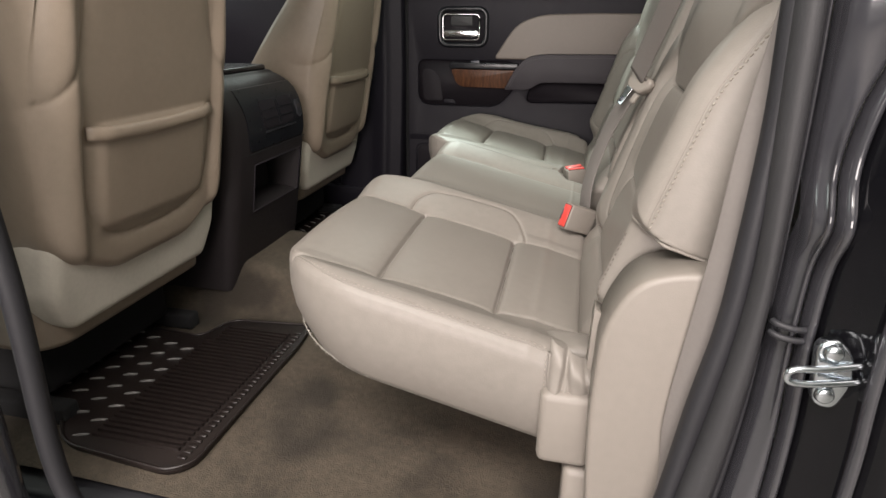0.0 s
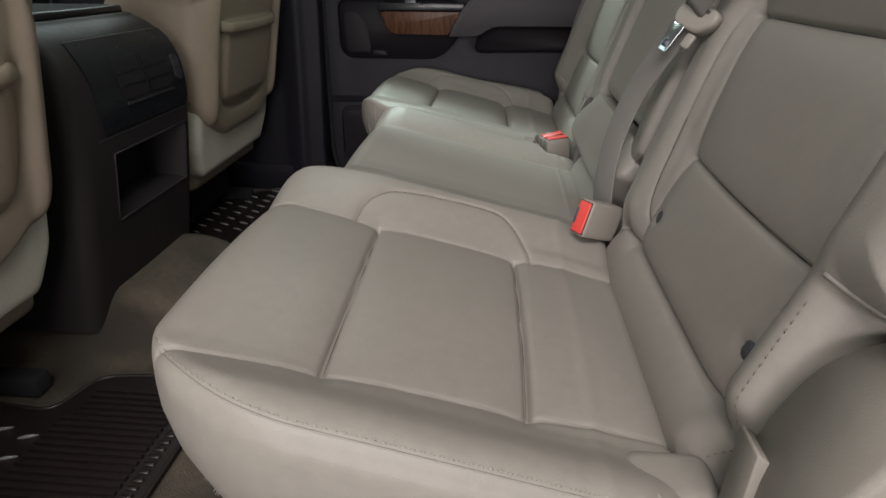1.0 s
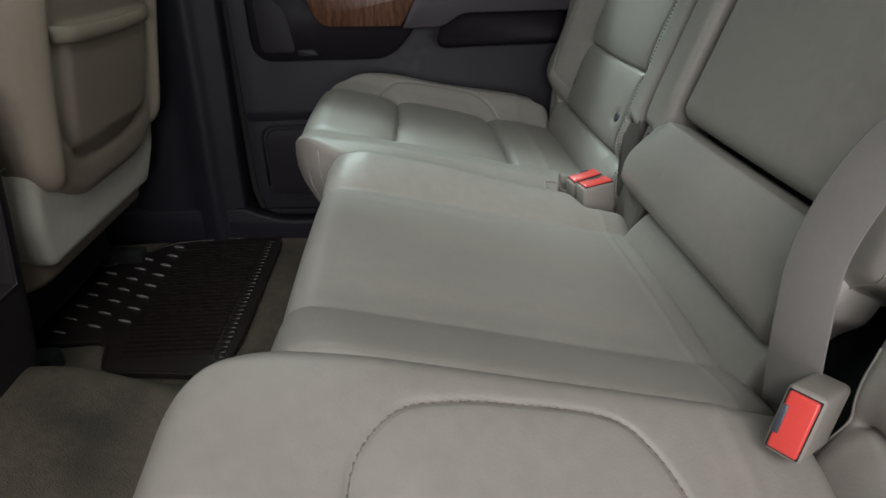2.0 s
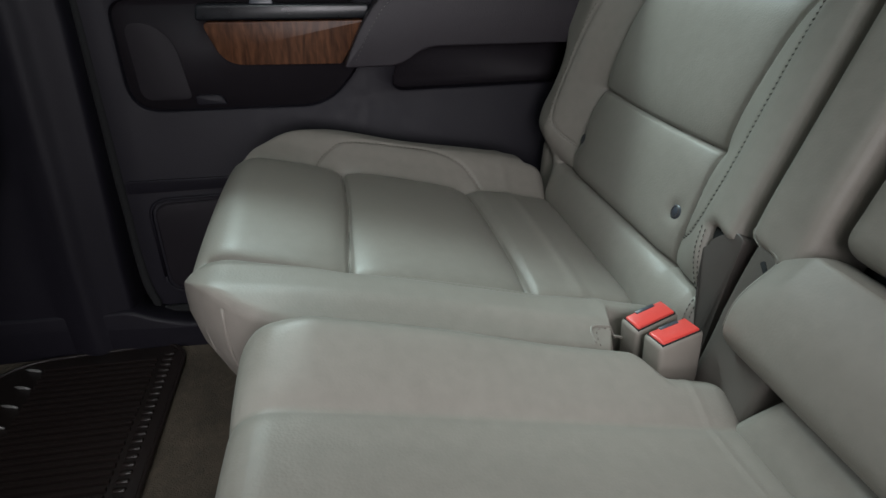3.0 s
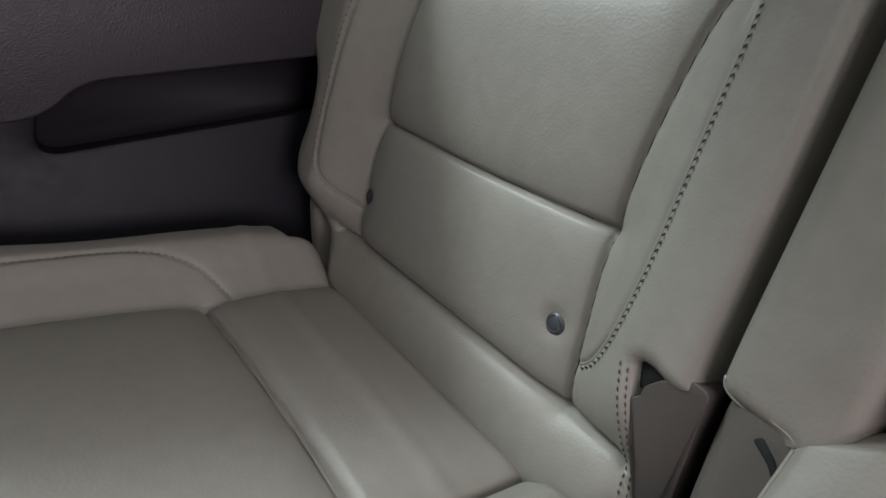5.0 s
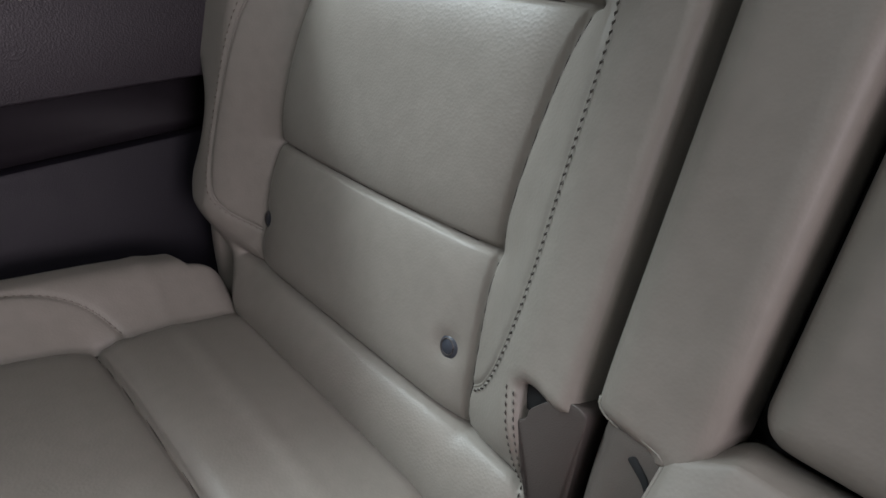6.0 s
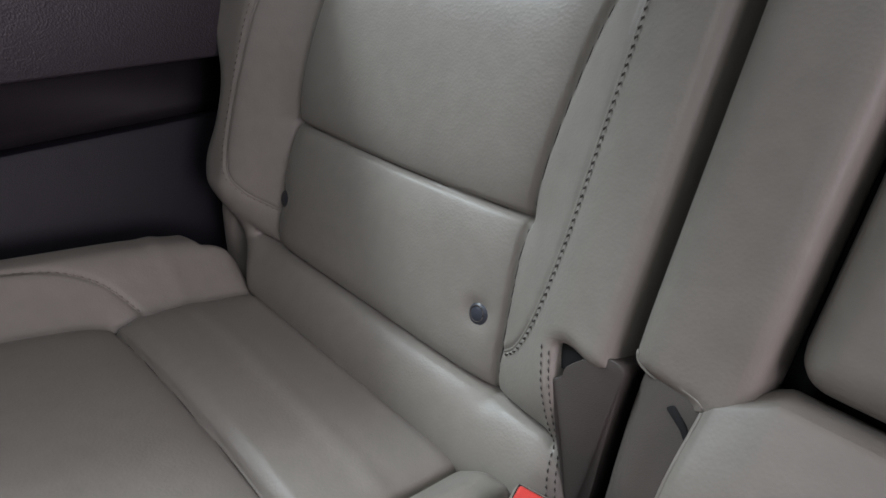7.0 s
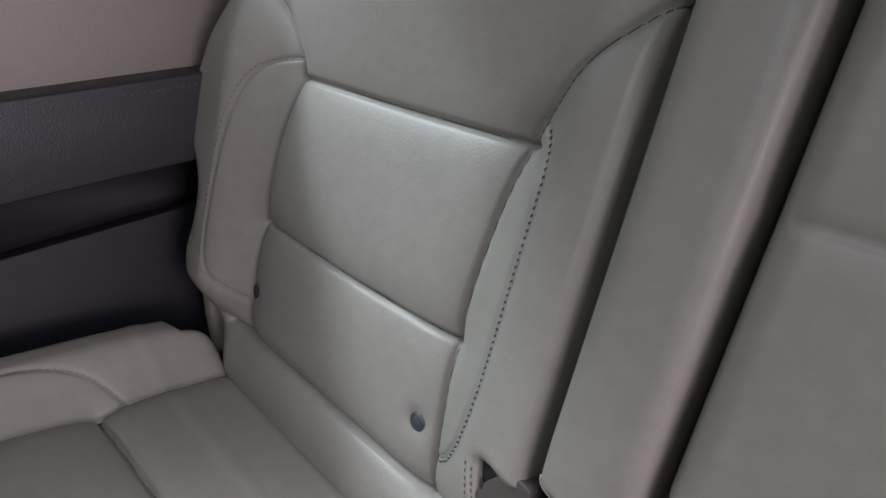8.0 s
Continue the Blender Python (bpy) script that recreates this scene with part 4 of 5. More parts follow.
def door_panel():
    bm = bmesh.new()
    outer = rounded_outline([(-0.705, 0.06), (0.40, 0.06), (0.40, 0.862), (-0.700, 0.862)], 0.01, 3)
    place = on_door(0.0)
    o = [bm.verts.new(place(a, b, 0)) for a, b in outer]
    edges = [bm.edges.new((o[k], o[(k + 1) % len(o)])) for k in range(len(o))]
    for hole, deep in ((POCKET, 0.012), (CUP, 0.020)):
        n = len(hole)
        c = np.mean(hole, axis=0)
        i = [bm.verts.new(place(a + 0.006 * np.sign(a - c[0]), b + 0.006 * np.sign(b - c[1]), 0)) for a, b in hole]
        edges += [bm.edges.new((i[k], i[(k + 1) % n])) for k in range(n)]
        mid = [bm.verts.new(place(a + 0.002 * np.sign(a - c[0]), b + 0.002 * np.sign(b - c[1]), -0.002)) for a, b in hole]
        low = [bm.verts.new(place(a, b, -0.008)) for a, b in hole]
        back = [bm.verts.new(place(a, b, -deep)) for a, b in hole]
        for one, two in ((i, mid), (mid, low), (low, back)):
            for k in range(n):
                bm.faces.new((one[k], one[(k + 1) % n], two[(k + 1) % n], two[k]))
    bmesh.ops.triangle_fill(bm, edges=edges, use_beauty=True)
    n = len(o)
    rear = [bm.verts.new(place(a, b, -0.06)) for a, b in outer]
    for k in range(n):
        bm.faces.new((o[k], o[(k + 1) % n], rear[(k + 1) % n], rear[k]))
    bm.faces.new(rear)
    bmesh.ops.recalc_face_normals(bm, faces=bm.faces)
    return bm


part("door_panel", door_panel(), DARK_PLASTIC, door, sharp=35)
part("map_pocket", slab(POCKET, on_door(-0.011), 0.004, 0), RECESS, door, "dark recessed map pocket")
part("bottle_holder", slab(rounded_outline([(-0.645, 0.478), (-0.565, 0.478), (-0.578, 0.57), (-0.61, 0.60), (-0.65, 0.60)], [0.02, 0.012, 0.03, 0.02, 0.02], 5), on_door(-0.0095), 0.010, 0.0015, 2), RECESS, door)
part("pocket_tab", slab(rounded_outline([(-0.562, 0.468), (-0.51, 0.468), (-0.52, 0.486), (-0.562, 0.486)], 0.007, 4), on_door(-0.005), 0.02, 0.004, 2), DARK_PLASTIC, door)
ins = rounded_outline([(-0.366, 0.640), (-0.335, 0.69), (-0.285, 0.765), (-0.20, 0.797), (0.0, 0.803), (0.36, 0.80), (0.36, 0.640)], [0.02, 0.08, 0.06, 0.06, 0.05, 0.03, 0.01], 6)
part("door_insert", slab(ins, on_door(0.012), 0.014, 0.011, 4), DOOR_INSERT, door, "padded beige vinyl insert")
arm = rounded_outline([(-0.316, 0.533), (-0.285, 0.600), (-0.245, 0.650), (-0.18, 0.663), (0.36, 0.668), (0.36, 0.568), (-0.185, 0.563), (-0.222, 0.535)], [0.008, 0.05, 0.05, 0.04, 0.01, 0.01, 0.03, 0.03], 6)
armrest = part("door_armrest", slab(arm, on_door(0.055), 0.06, 0.018, 4), PAD_DARK, door, "padded dark armrest with grey stitching")
sew = curve_pts([(-0.296, 0.545), (-0.268, 0.597), (-0.236, 0.634), (-0.18, 0.648), (-0.05, 0.652), (0.30, 0.655)], 10)
part("armrest_stitching", stitches([(a, DOOR_Y - 0.0562, b) for a, b in sew], 0.004, 0.003, 0.0007, 0, (0, -1, 0)), THREAD_DARK, armrest)
part("pull_cup", slab(CUP, on_door(-0.019), 0.004, 0), RECESS, door, "dark recess of the pull handle")
wood_out = rounded_outline([(-0.500, 0.538), (-0.318, 0.536), (-0.277, 0.602), (-0.526, 0.602)], [0.03, 0.004, 0.004, 0.012], 5)
wood = part("wood_trim", slab(wood_out, on_door(0.028), 0.045, 0.008, 3), WOOD, door, "glossy dark burl wood trim strip", sharp=20)
part("switch_panel", slab(rounded_outline([(-0.535, 0.604), (-0.272, 0.604), (-0.268, 0.626), (-0.53, 0.628)], 0.006, 3), on_door(0.026), 0.03, 0.005, 2), BLACK_GLOSS, door, "gloss black window-switch panel")
part("window_switch", slab(rounded_outline([(-0.455, 0.622), (-0.415, 0.622), (-0.418, 0.636), (-0.45, 0.634)], 0.004, 3), on_door(0.020), 0.015, 0.003, 2), TAG, door)
part("lower_ledge", slab(rounded_outline([(-0.70, 0.322), (-0.40, 0.327), (-0.36, 0.346), (-0.70, 0.345)], 0.006, 3), on_door(0.004), 0.008, 0.004, 2), DARK_PLASTIC, door)
part("speaker_grille", slab(rounded_outline([(-0.665, 0.13), (-0.50, 0.13), (-0.49, 0.305), (-0.665, 0.300)], 0.03, 5), on_door(0.006), 0.01, 0.005, 2), RECESS, door, "dark speaker grille")
sp = rounded_outline([(-0.672, 0.12), (-0.485, 0.12), (-0.48, 0.312), (-0.672, 0.308)], 0.035, 5)
spl = [(a, DOOR_Y - 0.002, b) for a, b in sp]
part("speaker_rim", cord(spl + spl[:1], 0.003, 6, (0, 1, 0)), DARK_PLASTIC, door)
# pull latch in its bezel
cx, cz = -0.487, 0.752
bezel_line = [(cx + a, DOOR_Y - 0.003, cz + b) for a, b in round_rect(0.178, 0.128, 0.03, 5)]
handle = part("door_handle", sweep(bezel_line + bezel_line[:1], ring(0.0095, 8), (0, 1, 0), False), BLACK_GLOSS, door, "gloss bezel with a chrome pull lever")
part("handle_bowl", slab([(cx + a, cz + b) for a, b in round_rect(0.165, 0.116, 0.025, 5)], on_door(0.001), 0.003, 0), RECESS, handle)
part("handle_lever", slab([(cx - 0.006 + a, cz - 0.022 + b) for a, b in round_rect(0.135, 0.026, 0.008, 4)], on_door(0.014), 0.014, 0.006, 3), CHROME, handle, "chrome pull lever")
part("lock_plate", slab([(cx - 0.004 + a, cz + 0.022 + b) for a, b in round_rect(0.085, 0.036, 0.008, 4)], on_door(0.006), 0.006, 0.003, 2), SEAL_GREY, handle)
inner_line = [(cx - 0.006 + a, DOOR_Y - 0.008, cz + 0.0 + b) for a, b in round_rect(0.140, 0.090, 0.016, 5)]
part("chrome_ring", cord(inner_line + inner_line[:1], 0.003, 6, (0, 1, 0)), CHROME, handle)
part("window_frame", block((-0.72, 0.80, 0.858), (0.42, 0.87, 0.885), 0.006), SEAL, door)
part("upper_frame", block((-0.72, 0.72, 1.20), (0.42, 0.80, 1.26), 0.01), SEAL, door)

# ---------------------------------------------------------------- pillars, sill, near door opening
section = curve_pts([(-1.0, 0.835), (-0.97, 0.806), (-0.90, 0.800), (-0.845, 0.799), (-0.812, 0.790), (-0.785, 0.786), (-0.760, 0.797), (-0.730, 0.803), (-0.716, 0.812), (-0.710, 0.86)], 5)
heights = (1.22, 0.9, 0.6, 0.40, 0.30, 0.25, 0.20, 0.10, 0.02)


def pillar_row(z):
    low = min(1.3, max(0.0, (0.55 - z) / 0.3))
    return [(x - 0.010 * low, y - (0.010 * low if y < 0.83 else 0.0), z) for x, y in section]


rows = [pillar_row(z) for z in heights]
n = len(section)
tagged(part("far_pillar_trim", ([p for r in rows for p in r], [(i * n + j, i * n + j + 1, (i + 1) * n + j + 1, (i + 1) * n + j) for i in range(len(rows) - 1) for j in range(n - 1)]), DARK_PLASTIC),
       "dark cocoa trim of the far door pillar", "pillar", kind="structure")
ln = curve_pts([(-0.708, 0.842, 1.2), (-0.708, 0.842, 0.6), (-0.711, 0.840, 0.30), (-0.70, 0.832, 0.11), (-0.62, 0.826, 0.085), (0.1, 0.82, 0.08)], 10)
# seal blackened so that only a dark gap shows beside the door
tagged(part("far_door_seal", sweep(ln, ring(0.008, 8), (0, 1, 0)), SHADE_BLACK), "seal of the far door, coloured black as its shaded gap", "door seal", kind="structure")
sill = rounded_outline([(-1.3, 0.0), (0.3, 0.0), (0.3, 0.075), (-0.64, 0.078), (-0.70, 0.098), (-0.73, 0.115), (-1.3, 0.12)], [0.01, 0.01, 0.01, 0.06, 0.03, 0.02, 0.01], 6)
tagged(part("far_sill_trim", slab(sill, lambda a, b, h: (a, 0.782 - h, b), 0.06, 0.010, 3), DARK_PLASTIC), "dark plastic sill and kick trim of the far door", "sill", kind="structure")
tagged(part("far_front_door", block((-1.6, 0.82, 0.06), (-0.99, 0.90, 0.86), 0.02, 3), DARK_PLASTIC), "dark panel of the front passenger door", "door panel", kind="structure")
tagged(part("near_sill_trim", block((-1.3, -0.90, -0.10), (0.12, -0.835, -0.01), 0.015, 3), DARK_PLASTIC), "dark plastic sill trim of the open door", "sill", kind="structure")
ln = curve_pts([(-0.79, -0.90, 1.2), (-0.775, -0.90, 0.6), (-0.770, -0.90, 0.40), (-0.782, -0.90, 0.15), (-0.765, -0.90, 0.04), (-0.70, -0.90, -0.05), (-0.3, -0.90, -0.07)], 10)
tagged(part("near_front_seal", sweep(ln, ring(0.016, 8), (0, 1, 0)), SEAL), "black rubber seal of the open door", "door seal", kind="structure")
pil = rounded_outline([(-1.1, -0.1), (-0.80, -0.1), (-0.79, 1.2), (-1.05, 1.2)], 0.02, 2)
tagged(part("near_front_pillar", slab(pil, lambda a, b, h: (a, -0.93 + h, b), 0.06, 0.02, 3), JAMB), "dark painted pillar ahead of the open door", "pillar", kind="structure")

# unseen block added behind the doors to stop light leaking past the pillar
tagged(part("far_body_side", block((-1.7, 0.885, -0.3), (0.5, 0.96, 0.858), 0.01), PAINT), "black body side beyond the far doors, unseen, blocks light leaks", "car body", kind="structure")
# rear jamb of the open door: trim edge, seal, painted return and outer body, as bands beside one another
JAMB_Z = (1.10, 0.80, 0.69, 0.56, 0.47, 0.37, 0.24, 0.05, -0.12)
EDGE_A = (0.125, 0.139, 0.144, 0.142, 0.137, 0.123, 0.108, 0.08, 0.06)
EDGE_B = (0.130, 0.144, 0.150, 0.157, 0.154, 0.143, 0.124, 0.095, 0.08)
EDGE_C = (0.150, 0.167, 0.172, 0.176, 0.176, 0.171, 0.158, 0.13, 0.11)
EDGE_D = (0.290, 0.231, 0.207, 0.204, 0.204, 0.208, 0.206, 0.195, 0.185)
EDGE_G = (0.159, 0.176, 0.181, 0.184, 0.183, 0.181, 0.171, 0.145, 0.125)


def band(lines, per=6):
    """A sheet through lines of (x at each height, y)."""
    rows = [curve_pts([(x, y, z) for x, z in zip(xs, JAMB_Z)], per) for xs, y in lines]
    n = len(rows[0])
    verts = np.concatenate(rows).tolist()
    return verts, [(i * n + j, i * n + j + 1, (i + 1) * n + j + 1, (i + 1) * n + j) for i in range(len(rows) - 1) for j in range(n - 1)]


def off(xs, d):
    return tuple(x + d for x in xs)


tagged(part("pillar_trim_edge", band([(off(EDGE_A, 0.03), -0.80), (off(EDGE_A, -0.002), -0.872), (off(EDGE_A, 0.002), -0.884), (off(EDGE_A, 0.012), -0.888), (off(EDGE_B, 0.004), -0.88)]), SEAL),
       "dark rubber lip of the rear pillar trim", "trim", kind="structure")
tagged(part("near_rear_seal", band([(off(EDGE_B, 0.001), -0.870), (off(EDGE_B, 0.000), -0.893), (off(EDGE_B, 0.006), -0.902), (off(EDGE_C, -0.008), -0.905), (off(EDGE_C, -0.001), -0.898), (off(EDGE_C, 0.0), -0.87)]), SEAL_GREY),
       "grey rubber seal along the rear door jamb", "door seal", kind="structure")
tagged(part("jamb_groove", band([(off(EDGE_C, 0.001), -0.862), (off(EDGE_C, 0.004), -0.888), (off(EDGE_G, -0.003), -0.888), (off(EDGE_G, 0.0), -0.862)]), SEAL),
       "black groove beside the door seal", "door seal", kind="structure")


def jamb_band(lines, per=6):
    """A band with swells shaped to catch a highlight, one above the guide stops."""
    verts, faces = band(lines, 4 * per)
    return [(x, y - 0.020 * math.exp(-((z - 0.608) / 0.030) ** 2) - 0.010 * math.exp(-((z - 0.80) / 0.06) ** 2), z) for x, y, z in verts], faces


tagged(part("rear_jamb", jamb_band([(off(EDGE_G, 0.001), -0.87), (off(EDGE_G, 0.003), -0.896), (off(EDGE_G, 0.008), -0.903), (off(EDGE_G, 0.016), -0.906), (off(EDGE_D, -0.010), -0.913), (off(EDGE_D, -0.004), -0.909), (off(EDGE_D, -0.002), -0.90)]), JAMB),
       "dark grey painted return of the rear door jamb", "car body", kind="structure")
tagged(part("jamb_flange", jamb_band([(off(EDGE_D, 0.0005), -0.90), (off(EDGE_D, 0.003), -0.916), (off(EDGE_D, 0.006), -0.920), (off(EDGE_D, 0.010), -0.918), (off(EDGE_D, 0.012), -0.90)]), JAMB),
       "grey painted flange along the jamb", "car body", kind="structure")
tagged(part("body_side", band([(off(EDGE_D, 0.013), -0.90), (off(EDGE_D, 0.014), -0.916), (off(EDGE_D, 0.020), -0.922), (off(EDGE_D, 0.046), -0.935), (off(EDGE_D, 0.050), -0.945)]), PAINT),
       "glossy black painted body side behind the door", "car body", kind="structure")
# grey strip painted in for a reflection along the black body's crease
tagged(part("body_crease_glint", band([(off(EDGE_D, 0.0505), -0.940), (off(EDGE_D, 0.053), -0.952), (off(EDGE_D, 0.058), -0.955), (off(EDGE_D, 0.061), -0.945)]), JAMB),
       "grey strip standing in for a reflection on the body crease", "car body", kind="structure")
tagged(part("quarter_panel", band([(off(EDGE_D, 0.0615), -0.942), (off(EDGE_D, 0.070), -0.958), (off(EDGE_D, 0.085), -0.968), (off(EDGE_D, 0.6), -1.0)]), PAINT),
       "glossy black quarter panel", "car body", kind="structure")
catch = thing("jamb_stop", (0.19, -0.91, 0.45), "pair of black rubber stops on the jamb", "rubber stop")
for zz in (0.486, 0.498):
    part("stop_rib", sweep(curve_pts([(0.178, -0.905, zz + 0.003), (0.182, -0.911, zz + 0.002), (0.194, -0.914, zz), (0.206, -0.912, zz - 0.001), (0.210, -0.905, zz - 0.001)], 5), ring(0.0036, 6), (0, 1, 0)), SEAL, catch)
striker = thing("door_striker", (0.23, -0.93, 0.46), "zinc-plated steel door striker bolted to the jamb", "striker")
part("striker_plate", slab(rounded_outline([(0.216, 0.433), (0.236, 0.428), (0.246, 0.455), (0.243, 0.486), (0.226, 0.505), (0.209, 0.498)], 0.010, 4), lambda a, b, h: (a, -0.940 - h, b), 0.012, 0.003), STEEL, striker)
for zz, xx in ((0.491, 0.2225), (0.446, 0.224)):
    bm = bmesh.new()
    bmesh.ops.create_cone(bm, cap_ends=True, segments=16, radius1=0.0095, radius2=0.0075, depth=0.006)
    bmesh.ops.bevel(bm, geom=list(bm.edges), offset=0.001, segments=1, affect="EDGES")
    bmesh.ops.transform(bm, matrix=pose(xx, -0.943, zz, 90, 0, 0), verts=bm.verts)
    part("bolt", bm, STEEL, striker)
ln = curve_pts([(0.252, -0.938, 0.480), (0.215, -0.950, 0.478), (0.190, -0.953, 0.476), (0.184, -0.953, 0.469), (0.190, -0.953, 0.462), (0.215, -0.950, 0.462), (0.254, -0.938, 0.463)], 6)
part("striker_loop", sweep(ln, ring(0.0036, 8), (0, 1, 0.2)), STEEL, striker)

# ---------------------------------------------------------------- front seats and console


def front_seat():
    """The back of a front seat, round y = 0."""
    def at(w, v, h):
        h = np.where(np.asarray(h) < -0.03, h * (1 - 0.5 * np.clip((np.asarray(w) - 0.30) / 0.25, 0, 1)), h)
        return -0.87 + 0.2 * w + 0.98 * h, v, 0.3 + w - 0.196 * h

    ob = thing("front_seat", (-0.95, 0, FLOOR_Z), "tan leather front seat seen from behind, with a map pocket", "seat", "front seats")

    def lo(w):
        return -0.252 + 0.09 * step((0.16 - w) / 0.16) ** 2 + 0.03 * step((w - 0.35) / 0.3)

    hi = lambda w: -lo(w)
    u_line = curve_pts([(0.30, -0.178), (0.20, -0.176), (0.135, -0.155), (0.095, -0.10), (0.085, 0.0), (0.095, 0.10), (0.135, 0.155), (0.20, 0.176), (0.30, 0.178)])
    side = [curve_pts([(0.325, s * 0.262), (0.343, s * 0.240), (0.37, s * 0.212), (0.42, s * 0.178), (0.50, s * 0.158), (0.58, s * 0.148), (0.66, s * 0.142)]) for s in (-1, 1)]

    def base(w, v):
        pocket = step((0.165 - np.abs(v)) / 0.03) * step((w - 0.10) / 0.03) * step((0.31 - w) / 0.01)
        return 0.008 * pocket + 0.012 * step((np.abs(v) - 0.17) / 0.03) - 0.014 * step((np.abs(v) - 0.20) / 0.06)
    p = Pad(at, 0.012, 0.68, lo, hi, base, [(u_line, 0.010, 0.012, 0.002), (side[0], 0.007, 0.012, 0.0015), (side[1], 0.007, 0.012, 0.0015),
                                          (np.array([(0.276, -0.172), (0.270, 0.0), (0.276, 0.172)]), 0.003, 0.006, 0.001)],
            (0.035, 0.05, 0.06, 0.06), 0.23, 0.012, 0.0045, 0.09)
    shell = part("seat_back", p.mesh(), LEATHER_FRONT, ob)
    mouth = np.array([(0.296 - 0.006 * math.cos(x / 0.17 * 1.5), x) for x in np.linspace(-0.172, 0.172, 24)])
    part("pocket_hem", sweep(p.spots(mouth, 0.003), ring(0.0125, 10, 0.5), (1, 0, 0)), LEATHER_FRONT, shell, "rolled leather hem of the map pocket")
    c = Pad(at, -0.075, 0.12, lambda w: -0.245 + 0.03 * step((0.02 - w) / 0.1), lambda w: 0.245 - 0.03 * step((0.02 - w) / 0.1), lambda w, v: 0.0 * w - 0.018, [], (0.02, 0.02, 0.03, 0.03), 0.10, 0.004, 0.008, 0.03)
    part("lower_cover", c.mesh(), SEAT_FABRIC, ob, "pale fabric lower cover")
    cu = Pad(lambda u, v, h: (u, v, 0.33 + h), -1.36, -0.93, const(-0.24), const(0.24), lambda u, v: 0.03 * step((np.abs(v) - 0.15) / 0.08), [], (0.05, 0.03, 0.04, 0.04), 0.13, 0.006, 0.012, 0.06)
    part("seat_cushion", cu.mesh(), LEATHER_FRONT, ob)
    # base and rails coloured black to stand in for the shade underneath
    part("seat_base", block((-1.25, -0.19, 0.055), (-1.02, 0.19, 0.22), 0.02), SHADE_BLACK, ob)
    for y in (-0.2, 0.2):
        part("seat_rail", block((-1.3, y - 0.02, FLOOR_Z), (-0.96, y + 0.02, 0.06), 0.006), SHADE_BLACK, ob)
    return ob


seat_a = front_seat()
copy_thing(seat_a, pose(-0.95, 0.49, FLOOR_Z))
seat_a.location = (-0.95, -0.50, FLOOR_Z)


